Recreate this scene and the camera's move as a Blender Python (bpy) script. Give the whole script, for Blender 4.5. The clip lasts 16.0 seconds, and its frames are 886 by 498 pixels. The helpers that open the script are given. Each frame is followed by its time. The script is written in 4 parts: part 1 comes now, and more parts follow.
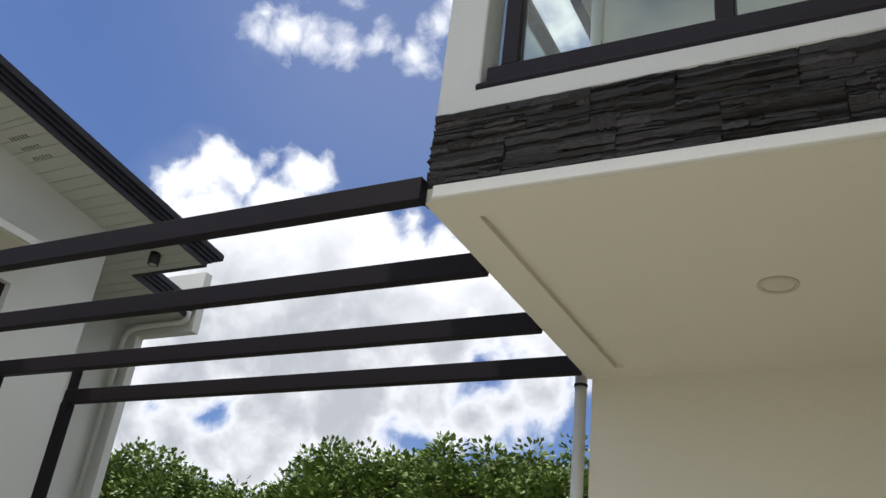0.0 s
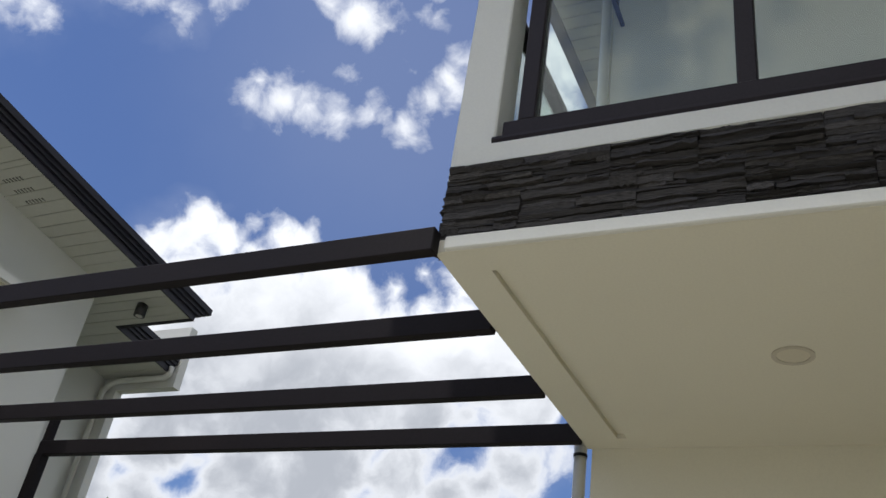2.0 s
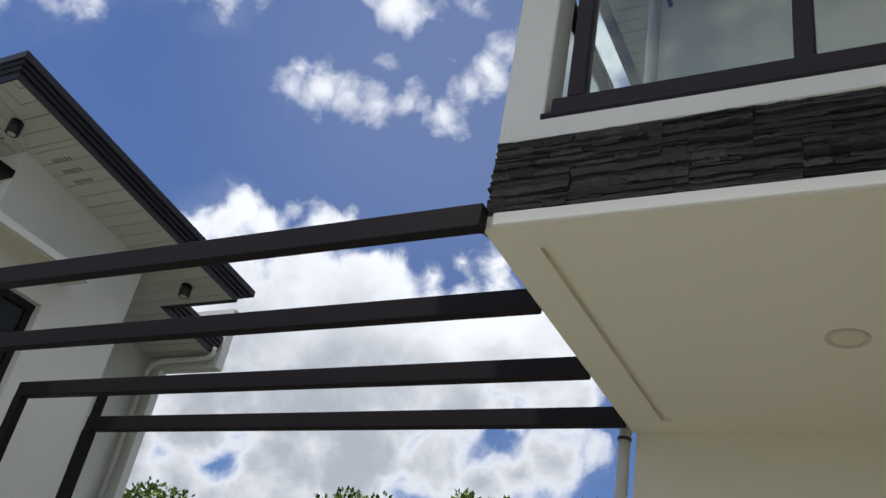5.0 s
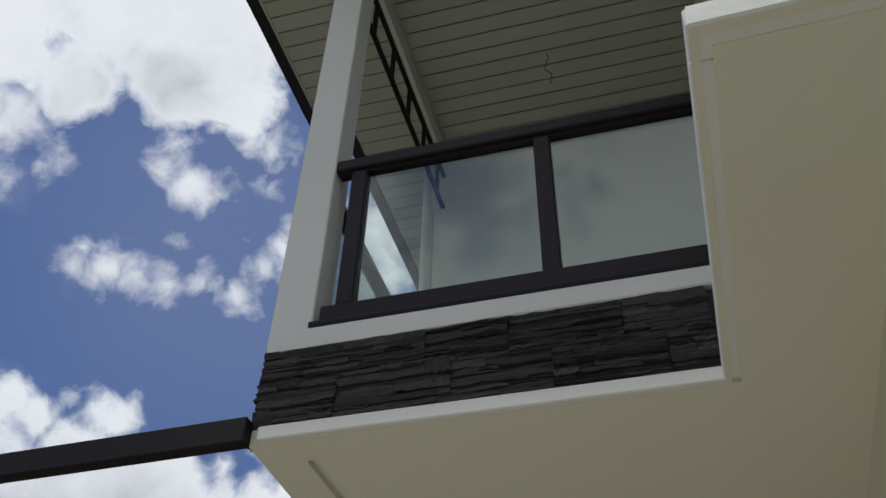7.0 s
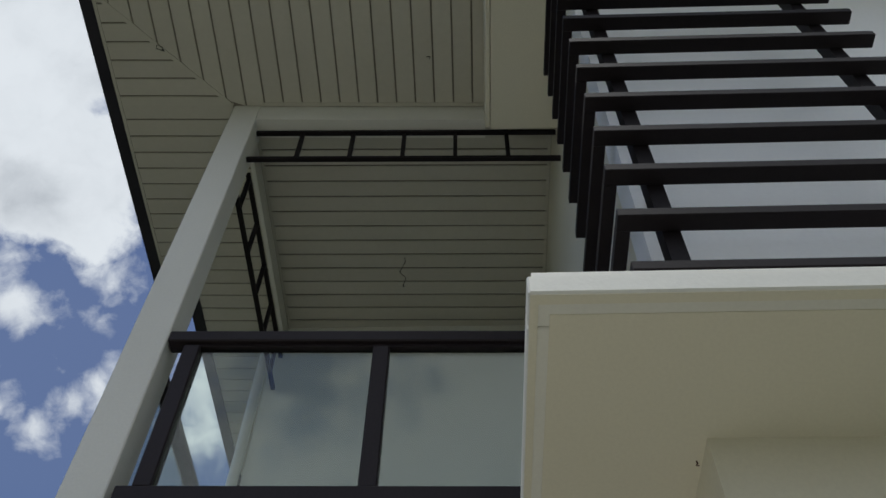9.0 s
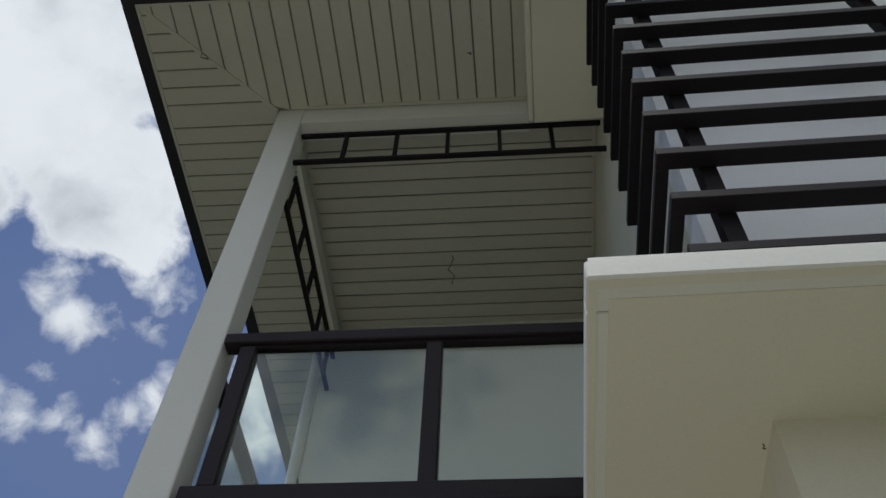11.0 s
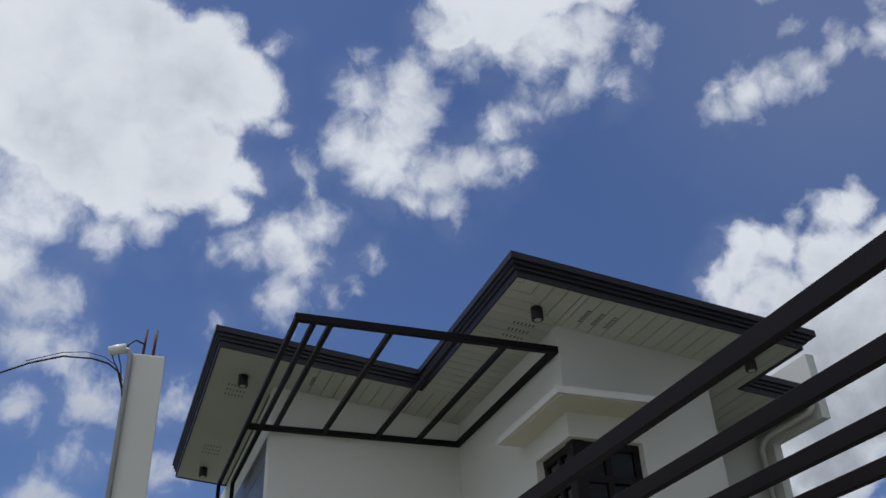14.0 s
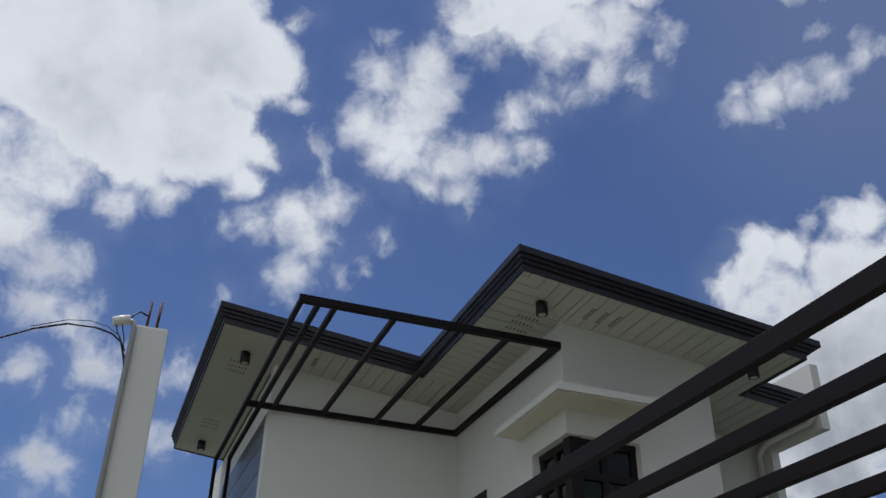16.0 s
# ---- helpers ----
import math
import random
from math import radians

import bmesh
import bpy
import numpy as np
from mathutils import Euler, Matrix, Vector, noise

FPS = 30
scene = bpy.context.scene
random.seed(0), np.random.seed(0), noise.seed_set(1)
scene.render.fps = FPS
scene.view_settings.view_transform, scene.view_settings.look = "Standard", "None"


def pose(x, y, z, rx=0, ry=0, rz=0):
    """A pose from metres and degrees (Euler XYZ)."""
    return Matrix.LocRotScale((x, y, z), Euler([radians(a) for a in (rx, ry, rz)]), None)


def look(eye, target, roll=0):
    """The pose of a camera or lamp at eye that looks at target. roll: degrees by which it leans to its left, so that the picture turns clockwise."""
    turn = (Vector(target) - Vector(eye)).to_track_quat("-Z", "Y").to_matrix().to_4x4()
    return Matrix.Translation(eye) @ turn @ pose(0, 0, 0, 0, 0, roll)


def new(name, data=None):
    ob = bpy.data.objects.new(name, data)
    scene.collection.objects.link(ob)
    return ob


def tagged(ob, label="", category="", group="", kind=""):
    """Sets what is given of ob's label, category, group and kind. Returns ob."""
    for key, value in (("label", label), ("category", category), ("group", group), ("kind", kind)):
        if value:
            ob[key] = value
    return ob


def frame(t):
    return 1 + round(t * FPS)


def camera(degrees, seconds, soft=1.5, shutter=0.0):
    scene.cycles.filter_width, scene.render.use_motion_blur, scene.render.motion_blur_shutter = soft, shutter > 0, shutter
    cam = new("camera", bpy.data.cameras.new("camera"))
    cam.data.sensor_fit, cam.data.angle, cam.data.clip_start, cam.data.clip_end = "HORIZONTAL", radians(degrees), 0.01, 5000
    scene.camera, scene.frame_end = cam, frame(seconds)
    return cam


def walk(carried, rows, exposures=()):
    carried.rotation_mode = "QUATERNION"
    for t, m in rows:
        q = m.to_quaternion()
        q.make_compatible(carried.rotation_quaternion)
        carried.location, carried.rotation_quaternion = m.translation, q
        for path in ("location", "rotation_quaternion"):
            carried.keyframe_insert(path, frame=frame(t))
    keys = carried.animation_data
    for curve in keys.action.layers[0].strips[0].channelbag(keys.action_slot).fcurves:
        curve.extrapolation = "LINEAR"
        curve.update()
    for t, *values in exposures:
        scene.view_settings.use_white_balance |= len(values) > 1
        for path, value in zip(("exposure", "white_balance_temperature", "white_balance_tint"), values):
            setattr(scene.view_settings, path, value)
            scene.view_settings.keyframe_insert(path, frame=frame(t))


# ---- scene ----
cam = camera(52.6, 16.0)
PATH = [
    (0, (0.082, -0.015, 1.544), (-0.803, 1.53, 2.455), 7.1),
    (0.5, (-0.044, 0.012, 1.567), (-0.816, 1.53, 2.615), 10.3),
    (1, (-0.066, 0.03, 1.547), (-0.871, 1.527, 2.6), 11.0),
    (1.5, (-0.065, 0.065, 1.523), (-0.889, 1.571, 2.551), 9.5),
    (2, (-0.07, 0.055, 1.513), (-0.902, 1.537, 2.568), 9.4),
    (2.5, (-0.089, 0.053, 1.505), (-0.956, 1.497, 2.583), 10.6),
    (3, (-0.101, 0.06, 1.495), (-0.975, 1.508, 2.562), 11.0),
    (5.5, (-0.118, 0.082, 1.48), (-1.035, 1.539, 2.498), 11.2),
    (6, (-0.105, 0.073, 1.488), (-1.01, 1.515, 2.538), 9.7),
    (6.5, (-0.065, 0.069, 1.52), (-0.815, 1.514, 2.68), 5.5),
    (7, (0.002, 0.046, 1.579), (-0.431, 1.43, 2.956), 1.6),
    (7.5, (0.042, -0.034, 1.647), (-0.117, 1.103, 3.285), 0.8),
    (8, (0.043, -0.048, 1.66), (-0.054, 0.983, 3.371), 2.9),
    (8.5, (0.044, -0.028, 1.661), (-0.008, 1.091, 3.317), 0.9),
    (9, (0.035, -0.034, 1.659), (-0.018, 1.105, 3.302), 1.1),
    (11.5, (0.005, -0.011, 1.642), (-0.183, 1.116, 3.283), 2.1),
    (12, (0.034, -0.028, 1.662), (-0.32, 1.079, 3.289), -1.0),
    (12.5, (0.025, -0.040, 1.660), (-0.718, 0.905, 3.105), 0.37),
    (13, (0.017, -0.065, 1.655), (-1.153, 0.719, 3.076), 0.63),
    (13.5, (0.018, -0.059, 1.618), (-1.411, 0.597, 2.855), -0.54),
    (14, (0.012, -0.047, 1.605), (-1.561, 0.572, 2.673), -2.78),
    (14.5, (0.022, -0.052, 1.610), (-1.574, 0.484, 2.690), -1.98),
    (15, (0.038, -0.053, 1.614), (-1.546, 0.455, 2.724), 0.25),
    (15.5, (0.035, -0.041, 1.612), (-1.558, 0.508, 2.690), 1.15),
    (16, (0.019, -0.028, 1.636), (-1.578, 0.575, 2.678), 0.90),
]
EXPOSURES = [(0.0, 0.30, 6400, 10), (0.6, 0.20, 6350, 10), (3.0, 0.12, 6300, 10), (5.5, 0.02, 6200, 10), (6.5, -0.08, 6150, 10), (7.0, -0.30, 6200, 9), (7.5, -0.62, 6100, 8), (8.0, -0.70, 6150, 8), (8.5, -0.52, 6150, 7), (9.0, -0.36, 6150, 7),
             (11.5, -0.34, 6150, 8), (12.0, -0.42, 6100, 9), (12.5, -0.84, 6050, 10), (13.5, -0.72, 6050, 10), (14.5, -0.32, 6100, 10), (16.0, -0.46, 6100, 10)]
walk(cam, [(t, look(eye, target, roll)) for t, eye, target, roll in PATH], EXPOSURES)

# ---------------------------------------------------------------- world, sun
SUN_AZ, SUN_EL = -150.0, 76.0      # clockwise from +y, height

# clouds: azimuth, height and radius of each puff, in degrees
CUMULUS = [(-46.8, 30.1, 1.1), (-47.4, 28.5, 1.6), (-44.9, 29.5, 1.7), (-42.8, 30.9, 1.1), (-41.4, 30.4, 1.3), (-39.6, 30.2, 1.3), (-49.2, 28.0, 1.3), (-42.2, 27.6, 2.5), (-45.9, 26.3, 2.5), (-38.0, 27.4, 2.1), (-35.0, 28.7, 1.1), (-32.5, 28.7, 1.2), (-30.3, 30.1, 1.1), (-28.2, 30.4, 1.1), (-33.8, 26.7, 2.1), (-29.8, 27.6, 1.8), (-26.8, 29.1, 1.1), (-19.6, 19.6, 1.1), (-22.5, 18.3, 1.0), (-31.7, 27.3, 1.8), (-35.9, 27.8, 1.8), (-25.7, 21.4, 1.8), (-42.6, 16.2, 1.6)]
HEAP = [(-39.9, 25.2, 2.8), (-35.7, 24.5, 2.8), (-42.3, 22.5, 3.2), (-30.9, 24.2, 2.8), (-26.3, 25.9, 2.1), (-23.9, 25.4, 2.5), (-22.1, 22.8, 1.9), (-37.2, 20.7, 2.8), (-40.6, 19.3, 2.5), (-44.7, 20.5, 2.8), (-45.4, 16.8, 2.1), (-33.4, 21.0, 2.5), (-28.8, 21.3, 1.9), (-40.4, 15.8, 1.8), (-34.5, 17.3, 2.1), (-29.8, 18.0, 1.9), (-48.1, 14.2, 1.3)]
BASE = [(-26.0, 16.6, 1.5), (-24.2, 17.6, 1.4), (-22.3, 18.5, 1.5), (-27.7, 15.3, 1.0), (-35.1, 15.3, 2.1), (-38.5, 13.8, 2.1), (-41.8, 12.9, 1.9), (-44.9, 12.7, 1.6), (-47.6, 12.5, 1.4), (-40.4, 11.4, 1.4), (-31.1, 13.1, 1.1)]
BANK = [(-70.7, 59.6, 1.8), (-68.2, 53.9, 1.7), (-64.5, 57.8, 3.9), (-57.6, 60.1, 4.6), (-57.2, 53.7, 4.2), (-49.9, 53.5, 3.9), (-43.6, 51.4, 3.5), (-58.7, 49.0, 3.2), (-62.5, 46.8, 2.8), (-37.8, 50.4, 2.5), (-65.3, 48.3, 1.9), (-66.5, 45.8, 1.8), (-50.9, 48.3, 2.5), (-62.3, 62.9, 4.2), (-48.0, 59.0, 4.2), (-40.9, 53.2, 4.0), (-36.7, 50.6, 2.0), (-63.2, 59.7, 4.6)]
TOWER = [(-84.3, 41.9, 2.6), (-88.4, 42.1, 4.2), (-94.4, 41.4, 5.6), (-99.9, 39.5, 5.3), (-89.2, 37.2, 3.9), (-93.9, 36.1, 3.9), (-82.8, 44.5, 1.2), (-81.8, 40.1, 1.0), (-85.1, 34.5, 1.2), (-83.7, 37.1, 1.4)]
SKIRT = [(-102.0, 33.0, 3.6), (-97.9, 33.9, 4.0), (-99.5, 29.7, 2.8), (-96.5, 27.6, 2.3), (-94.0, 24.8, 1.2), (-89.7, 32.9, 1.8), (-93.5, 31.8, 1.6)]
TAIL = [(-71.7, 40.1, 2.1), (-72.7, 38.0, 2.1), (-69.8, 41.8, 2.1), (-66.7, 44.8, 2.1), (-69.1, 37.2, 1.9), (-67.9, 35.0, 1.4), (-65.9, 37.4, 1.6), (-63.8, 39.8, 1.2), (-61.4, 40.6, 1.1), (-58.5, 41.0, 1.0), (-54.7, 41.2, 1.1), (-52.7, 40.9, 0.8), (-63.6, 45.7, 2.1), (-58.7, 44.9, 2.1), (-54.8, 44.7, 1.8), (-50.3, 43.5, 1.2), (-74.5, 42.2, 1.4), (-76.3, 39.0, 1.2), (-70.9, 35.5, 1.2), (-63.2, 37.4, 1.0)]
SCRAPS = [(-79.4, 37.1, 1.1), (-80.3, 32.8, 1.8), (-77.9, 33.6, 1.6), (-83.6, 32.2, 1.2), (-85.3, 31.5, 0.7), (-79.0, 31.1, 1.8), (-80.1, 28.9, 1.6), (-76.9, 29.0, 1.2), (-73.8, 31.7, 1.0), (-75.2, 30.4, 0.9), (-84.7, 27.4, 0.6)]
WISP = [(-46.1, 39.5, 0.7), (-46.1, 37.9, 1.0), (-44.1, 38.6, 1.2), (-41.8, 38.7, 1.2), (-39.5, 38.9, 1.1), (-39.3, 41.1, 0.8), (-36.8, 39.2, 1.2), (-33.9, 39.1, 1.1), (-32.5, 41.1, 1.4), (-31.3, 42.3, 1.2), (-30.2, 43.8, 1.1), (-34.8, 42.6, 0.7)]
SHREDS = [(-39.6, 44.9, 1.5), (-42.7, 45.2, 1.4), (-37.5, 44.9, 0.9), (-34.1, 45.5, 0.6), (-54.2, 41.3, 1.1), (-56.1, 41.5, 1.4), (-50.6, 43.3, 1.1), (-65.2, 36.8, 1.2), (-62.8, 37.6, 0.9), (-38.6, 43.7, 0.7), (-50.7, 44.0, 0.9), (-33.3, 45.9, 0.6), (-34.0, 48.8, 1.4), (-42.1, 46.7, 1.3)]
WEST = [(-92.1, 21.7, 1.8), (-92.3, 19.1, 1.4), (-86.6, 22.2, 1.6), (-93.9, 16.1, 1.8), (-96.2, 20.9, 1.4), (-86.5, 18.5, 1.4), (-96.8, 25.1, 1.9), (-102.0, 42.2, 2.1)]
GAP = [(-22.2, 44.4, 1.8), (-23.5, 41.5, 1.1), (-23.7, 43.4, 1.6), (-21.7, 41.0, 1.1), (-23.3, 42.1, 1.8)]


def direction(az, el):
    a, e = radians(az), radians(el)
    return Vector((math.sin(a) * math.cos(e), math.cos(a) * math.cos(e), math.sin(e)))


def build_world():
    world = bpy.data.worlds.new("sky")
    scene.world = world
    world.use_nodes = True
    nt = world.node_tree
    nt.nodes.clear()
    N, L = nt.nodes.new, nt.links.new

    def math_node(op, a, b=None, c=None, clamp=False):
        n = N("ShaderNodeMath")
        n.operation, n.use_clamp = op, clamp
        for i, v in enumerate((a, b, c)):
            if v is None:
                continue
            if isinstance(v, (int, float)):
                n.inputs[i].default_value = v
            else:
                L(v, n.inputs[i])
        return n.outputs[0]

    out, bg = N("ShaderNodeOutputWorld"), N("ShaderNodeBackground")
    L(bg.outputs[0], out.inputs[0])
    sky = N("ShaderNodeTexSky")
    sky.sky_type, sky.sun_disc = "NISHITA", False
    sky.sun_elevation, sky.sun_rotation = radians(SUN_EL), radians(SUN_AZ)
    sky.air_density, sky.dust_density, sky.ozone_density = 1.0, 1.0, 2.5
    co = N("ShaderNodeTexCoord")
    warp = N("ShaderNodeTexNoise")
    warp.inputs["Scale"].default_value, warp.inputs["Detail"].default_value = 16.0, 7.0
    L(co.outputs["Generated"], warp.inputs["Vector"])
    mid = N("ShaderNodeVectorMath")
    mid.operation = "SUBTRACT"
    L(warp.outputs["Color"], mid.inputs[0])
    mid.inputs[1].default_value = (0.5, 0.5, 0.5)
    push = N("ShaderNodeVectorMath")
    push.operation = "MULTIPLY_ADD"
    L(mid.outputs[0], push.inputs[0])
    push.inputs[1].default_value = (0.05, 0.05, 0.05)
    L(co.outputs["Generated"], push.inputs[2])
    curl = N("ShaderNodeTexNoise")                   # finer curls along the edges
    curl.inputs["Scale"].default_value, curl.inputs["Detail"].default_value = 34.0, 4.0
    L(push.outputs[0], curl.inputs["Vector"])
    mid2, push2 = N("ShaderNodeVectorMath"), N("ShaderNodeVectorMath")
    mid2.operation, push2.operation = "SUBTRACT", "MULTIPLY_ADD"
    L(curl.outputs["Color"], mid2.inputs[0])
    mid2.inputs[1].default_value = (0.5, 0.5, 0.5)
    L(mid2.outputs[0], push2.inputs[0])
    push2.inputs[1].default_value = (0.034, 0.034, 0.034)
    L(co.outputs["Generated"], push2.inputs[2])
    def puffs(groups, warped, edge):
        total = None
        for group, grow in groups:
            for az, el, r in group:
                d = N("ShaderNodeVectorMath")
                d.operation = "DISTANCE"
                L(warped.outputs[0], d.inputs[0])
                d.inputs[1].default_value = direction(az, el)
                v = math_node("MULTIPLY_ADD", d.outputs["Value"], -1.0 / radians(edge), r * grow / edge)
                total = v if total is None else math_node("SMOOTH_MAX", total, v, 0.30)
        return total

    solid = puffs(((CUMULUS, 0.98), (HEAP, 1.65), (BASE, 1.6), (BANK, 1.12), (TOWER, 1.05)), push, 1.7)
    loose = puffs(((TAIL, 1.25), (SKIRT, 1.0), (SCRAPS, 1.0), (WISP, 1.2), (SHREDS, 1.3), (WEST, 0.9), (GAP, 1.5)), push2, 2.0)
    # far from the named clouds the sky goes on, half covered
    far = N("ShaderNodeTexNoise")
    far.inputs["Scale"].default_value, far.inputs["Detail"].default_value = 4.2, 4.0
    L(co.outputs["Generated"], far.inputs["Vector"])
    centre = N("ShaderNodeVectorMath")
    centre.operation = "DISTANCE"
    L(co.outputs["Generated"], centre.inputs[0])
    centre.inputs[1].default_value = direction(-58, 36)
    gate = N("ShaderNodeMapRange")
    gate.interpolation_type = "SMOOTHSTEP"
    L(centre.outputs["Value"], gate.inputs[0])
    gate.inputs[1].default_value, gate.inputs[2].default_value = 0.95, 1.15
    rest = math_node("MULTIPLY_ADD", math_node("MULTIPLY_ADD", far.outputs["Fac"], 4.2, -1.45), gate.outputs[0], math_node("MULTIPLY_ADD", gate.outputs[0], 1.0, -1.0))
    solid = math_node("MAXIMUM", solid, rest)
    lump, billow, above = N("ShaderNodeTexNoise"), N("ShaderNodeTexNoise"), N("ShaderNodeTexNoise")
    lift = N("ShaderNodeVectorMath")
    L(push2.outputs[0], lift.inputs[0])
    lift.inputs[1].default_value = (0.0, 0.0, 0.035)
    for node, size, detail, rough, src in ((lump, 9.0, 5.0, 0.5, push2), (billow, 19.0, 9.0, 0.58, push), (above, 9.0, 5.0, 0.5, lift)):
        node.inputs["Scale"].default_value, node.inputs["Detail"].default_value = size, detail
        node.inputs["Roughness"].default_value = rough
        L(src.outputs[0], node.inputs["Vector"])
    ragged = math_node("ADD", math_node("MULTIPLY_ADD", billow.outputs["Fac"], 2.6, -1.3), math_node("MULTIPLY_ADD", lump.outputs["Fac"], 1.5, -0.75))
    firm = math_node("MULTIPLY_ADD", ragged, 0.85, math_node("MINIMUM", solid, 1.2))
    thin = math_node("MULTIPLY_ADD", ragged, 0.95, math_node("MINIMUM", loose, 0.80))
    dens = math_node("MAXIMUM", firm, math_node("MULTIPLY", thin, 0.85))

    def ramp(src, a, b, top):
        r = N("ShaderNodeMapRange")
        r.interpolation_type = "SMOOTHSTEP"
        L(src, r.inputs[0])
        r.inputs[1].default_value, r.inputs[2].default_value, r.inputs[4].default_value = a, b, top
        return r.outputs[0]

    veil = math_node("MULTIPLY", ramp(math_node("MAXIMUM", solid, loose), -1.0, 0.4, 0.10), ramp(lump.outputs["Fac"], 0.3, 0.7, 1.0))
    glare = N("ShaderNodeVectorMath")               # thin high haze over the drive
    glare.operation = "DISTANCE"
    L(push.outputs[0], glare.inputs[0])
    glare.inputs[1].default_value = direction(-34, 42)
    veil = math_node("MAXIMUM", veil, ramp(math_node("MULTIPLY", glare.outputs["Value"], -1.0), -0.36, -0.05, 0.08))
    cover = math_node("MAXIMUM", math_node("MAXIMUM", ramp(firm, -0.18, 0.68, 1.0), ramp(thin, -0.25, 1.15, 1.0)), veil)
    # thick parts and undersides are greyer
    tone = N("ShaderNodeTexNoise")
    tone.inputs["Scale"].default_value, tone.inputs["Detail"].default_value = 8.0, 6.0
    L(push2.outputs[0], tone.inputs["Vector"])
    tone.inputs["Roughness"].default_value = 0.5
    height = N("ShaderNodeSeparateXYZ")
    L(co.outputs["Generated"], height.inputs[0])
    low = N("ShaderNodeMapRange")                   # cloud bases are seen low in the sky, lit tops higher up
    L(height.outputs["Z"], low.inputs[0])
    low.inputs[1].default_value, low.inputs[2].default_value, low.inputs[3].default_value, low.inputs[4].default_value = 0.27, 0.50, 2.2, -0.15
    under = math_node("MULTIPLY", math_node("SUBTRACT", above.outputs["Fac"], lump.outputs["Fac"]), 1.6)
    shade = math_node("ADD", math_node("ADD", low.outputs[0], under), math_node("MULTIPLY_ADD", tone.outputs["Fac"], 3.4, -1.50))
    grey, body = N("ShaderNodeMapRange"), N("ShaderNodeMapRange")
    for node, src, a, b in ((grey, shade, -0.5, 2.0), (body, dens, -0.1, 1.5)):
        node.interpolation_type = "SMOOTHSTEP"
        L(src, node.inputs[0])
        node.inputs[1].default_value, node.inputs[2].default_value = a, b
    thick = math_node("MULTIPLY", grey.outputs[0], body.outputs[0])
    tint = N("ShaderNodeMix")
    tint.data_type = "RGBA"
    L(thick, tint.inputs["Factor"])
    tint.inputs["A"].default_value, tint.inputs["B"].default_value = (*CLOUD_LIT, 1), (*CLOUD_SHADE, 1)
    scale = N("ShaderNodeVectorMath")
    scale.operation = "MULTIPLY"
    L(sky.outputs[0], scale.inputs[0])
    scale.inputs[1].default_value = SKY_GAIN
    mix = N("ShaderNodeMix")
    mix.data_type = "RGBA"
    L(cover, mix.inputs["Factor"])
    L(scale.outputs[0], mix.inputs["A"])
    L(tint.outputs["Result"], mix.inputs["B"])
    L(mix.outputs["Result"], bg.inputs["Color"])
    bg.inputs["Strength"].default_value = 0.1
    world.cycles.sampling_method, world.cycles.sample_map_resolution = "MANUAL", 512


SKY_GAIN = (0.69, 0.775, 1.01)
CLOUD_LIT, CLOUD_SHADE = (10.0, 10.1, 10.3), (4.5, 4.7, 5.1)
build_world()
sun = new("sun", bpy.data.lights.new("sun", "SUN"))
sun.data.energy, sun.data.angle, sun.data.color = 3.6, radians(0.6), (1.0, 0.95, 0.87)
sun.matrix_world = look(direction(SUN_AZ, SUN_EL) * 60, (0, 0, 0))


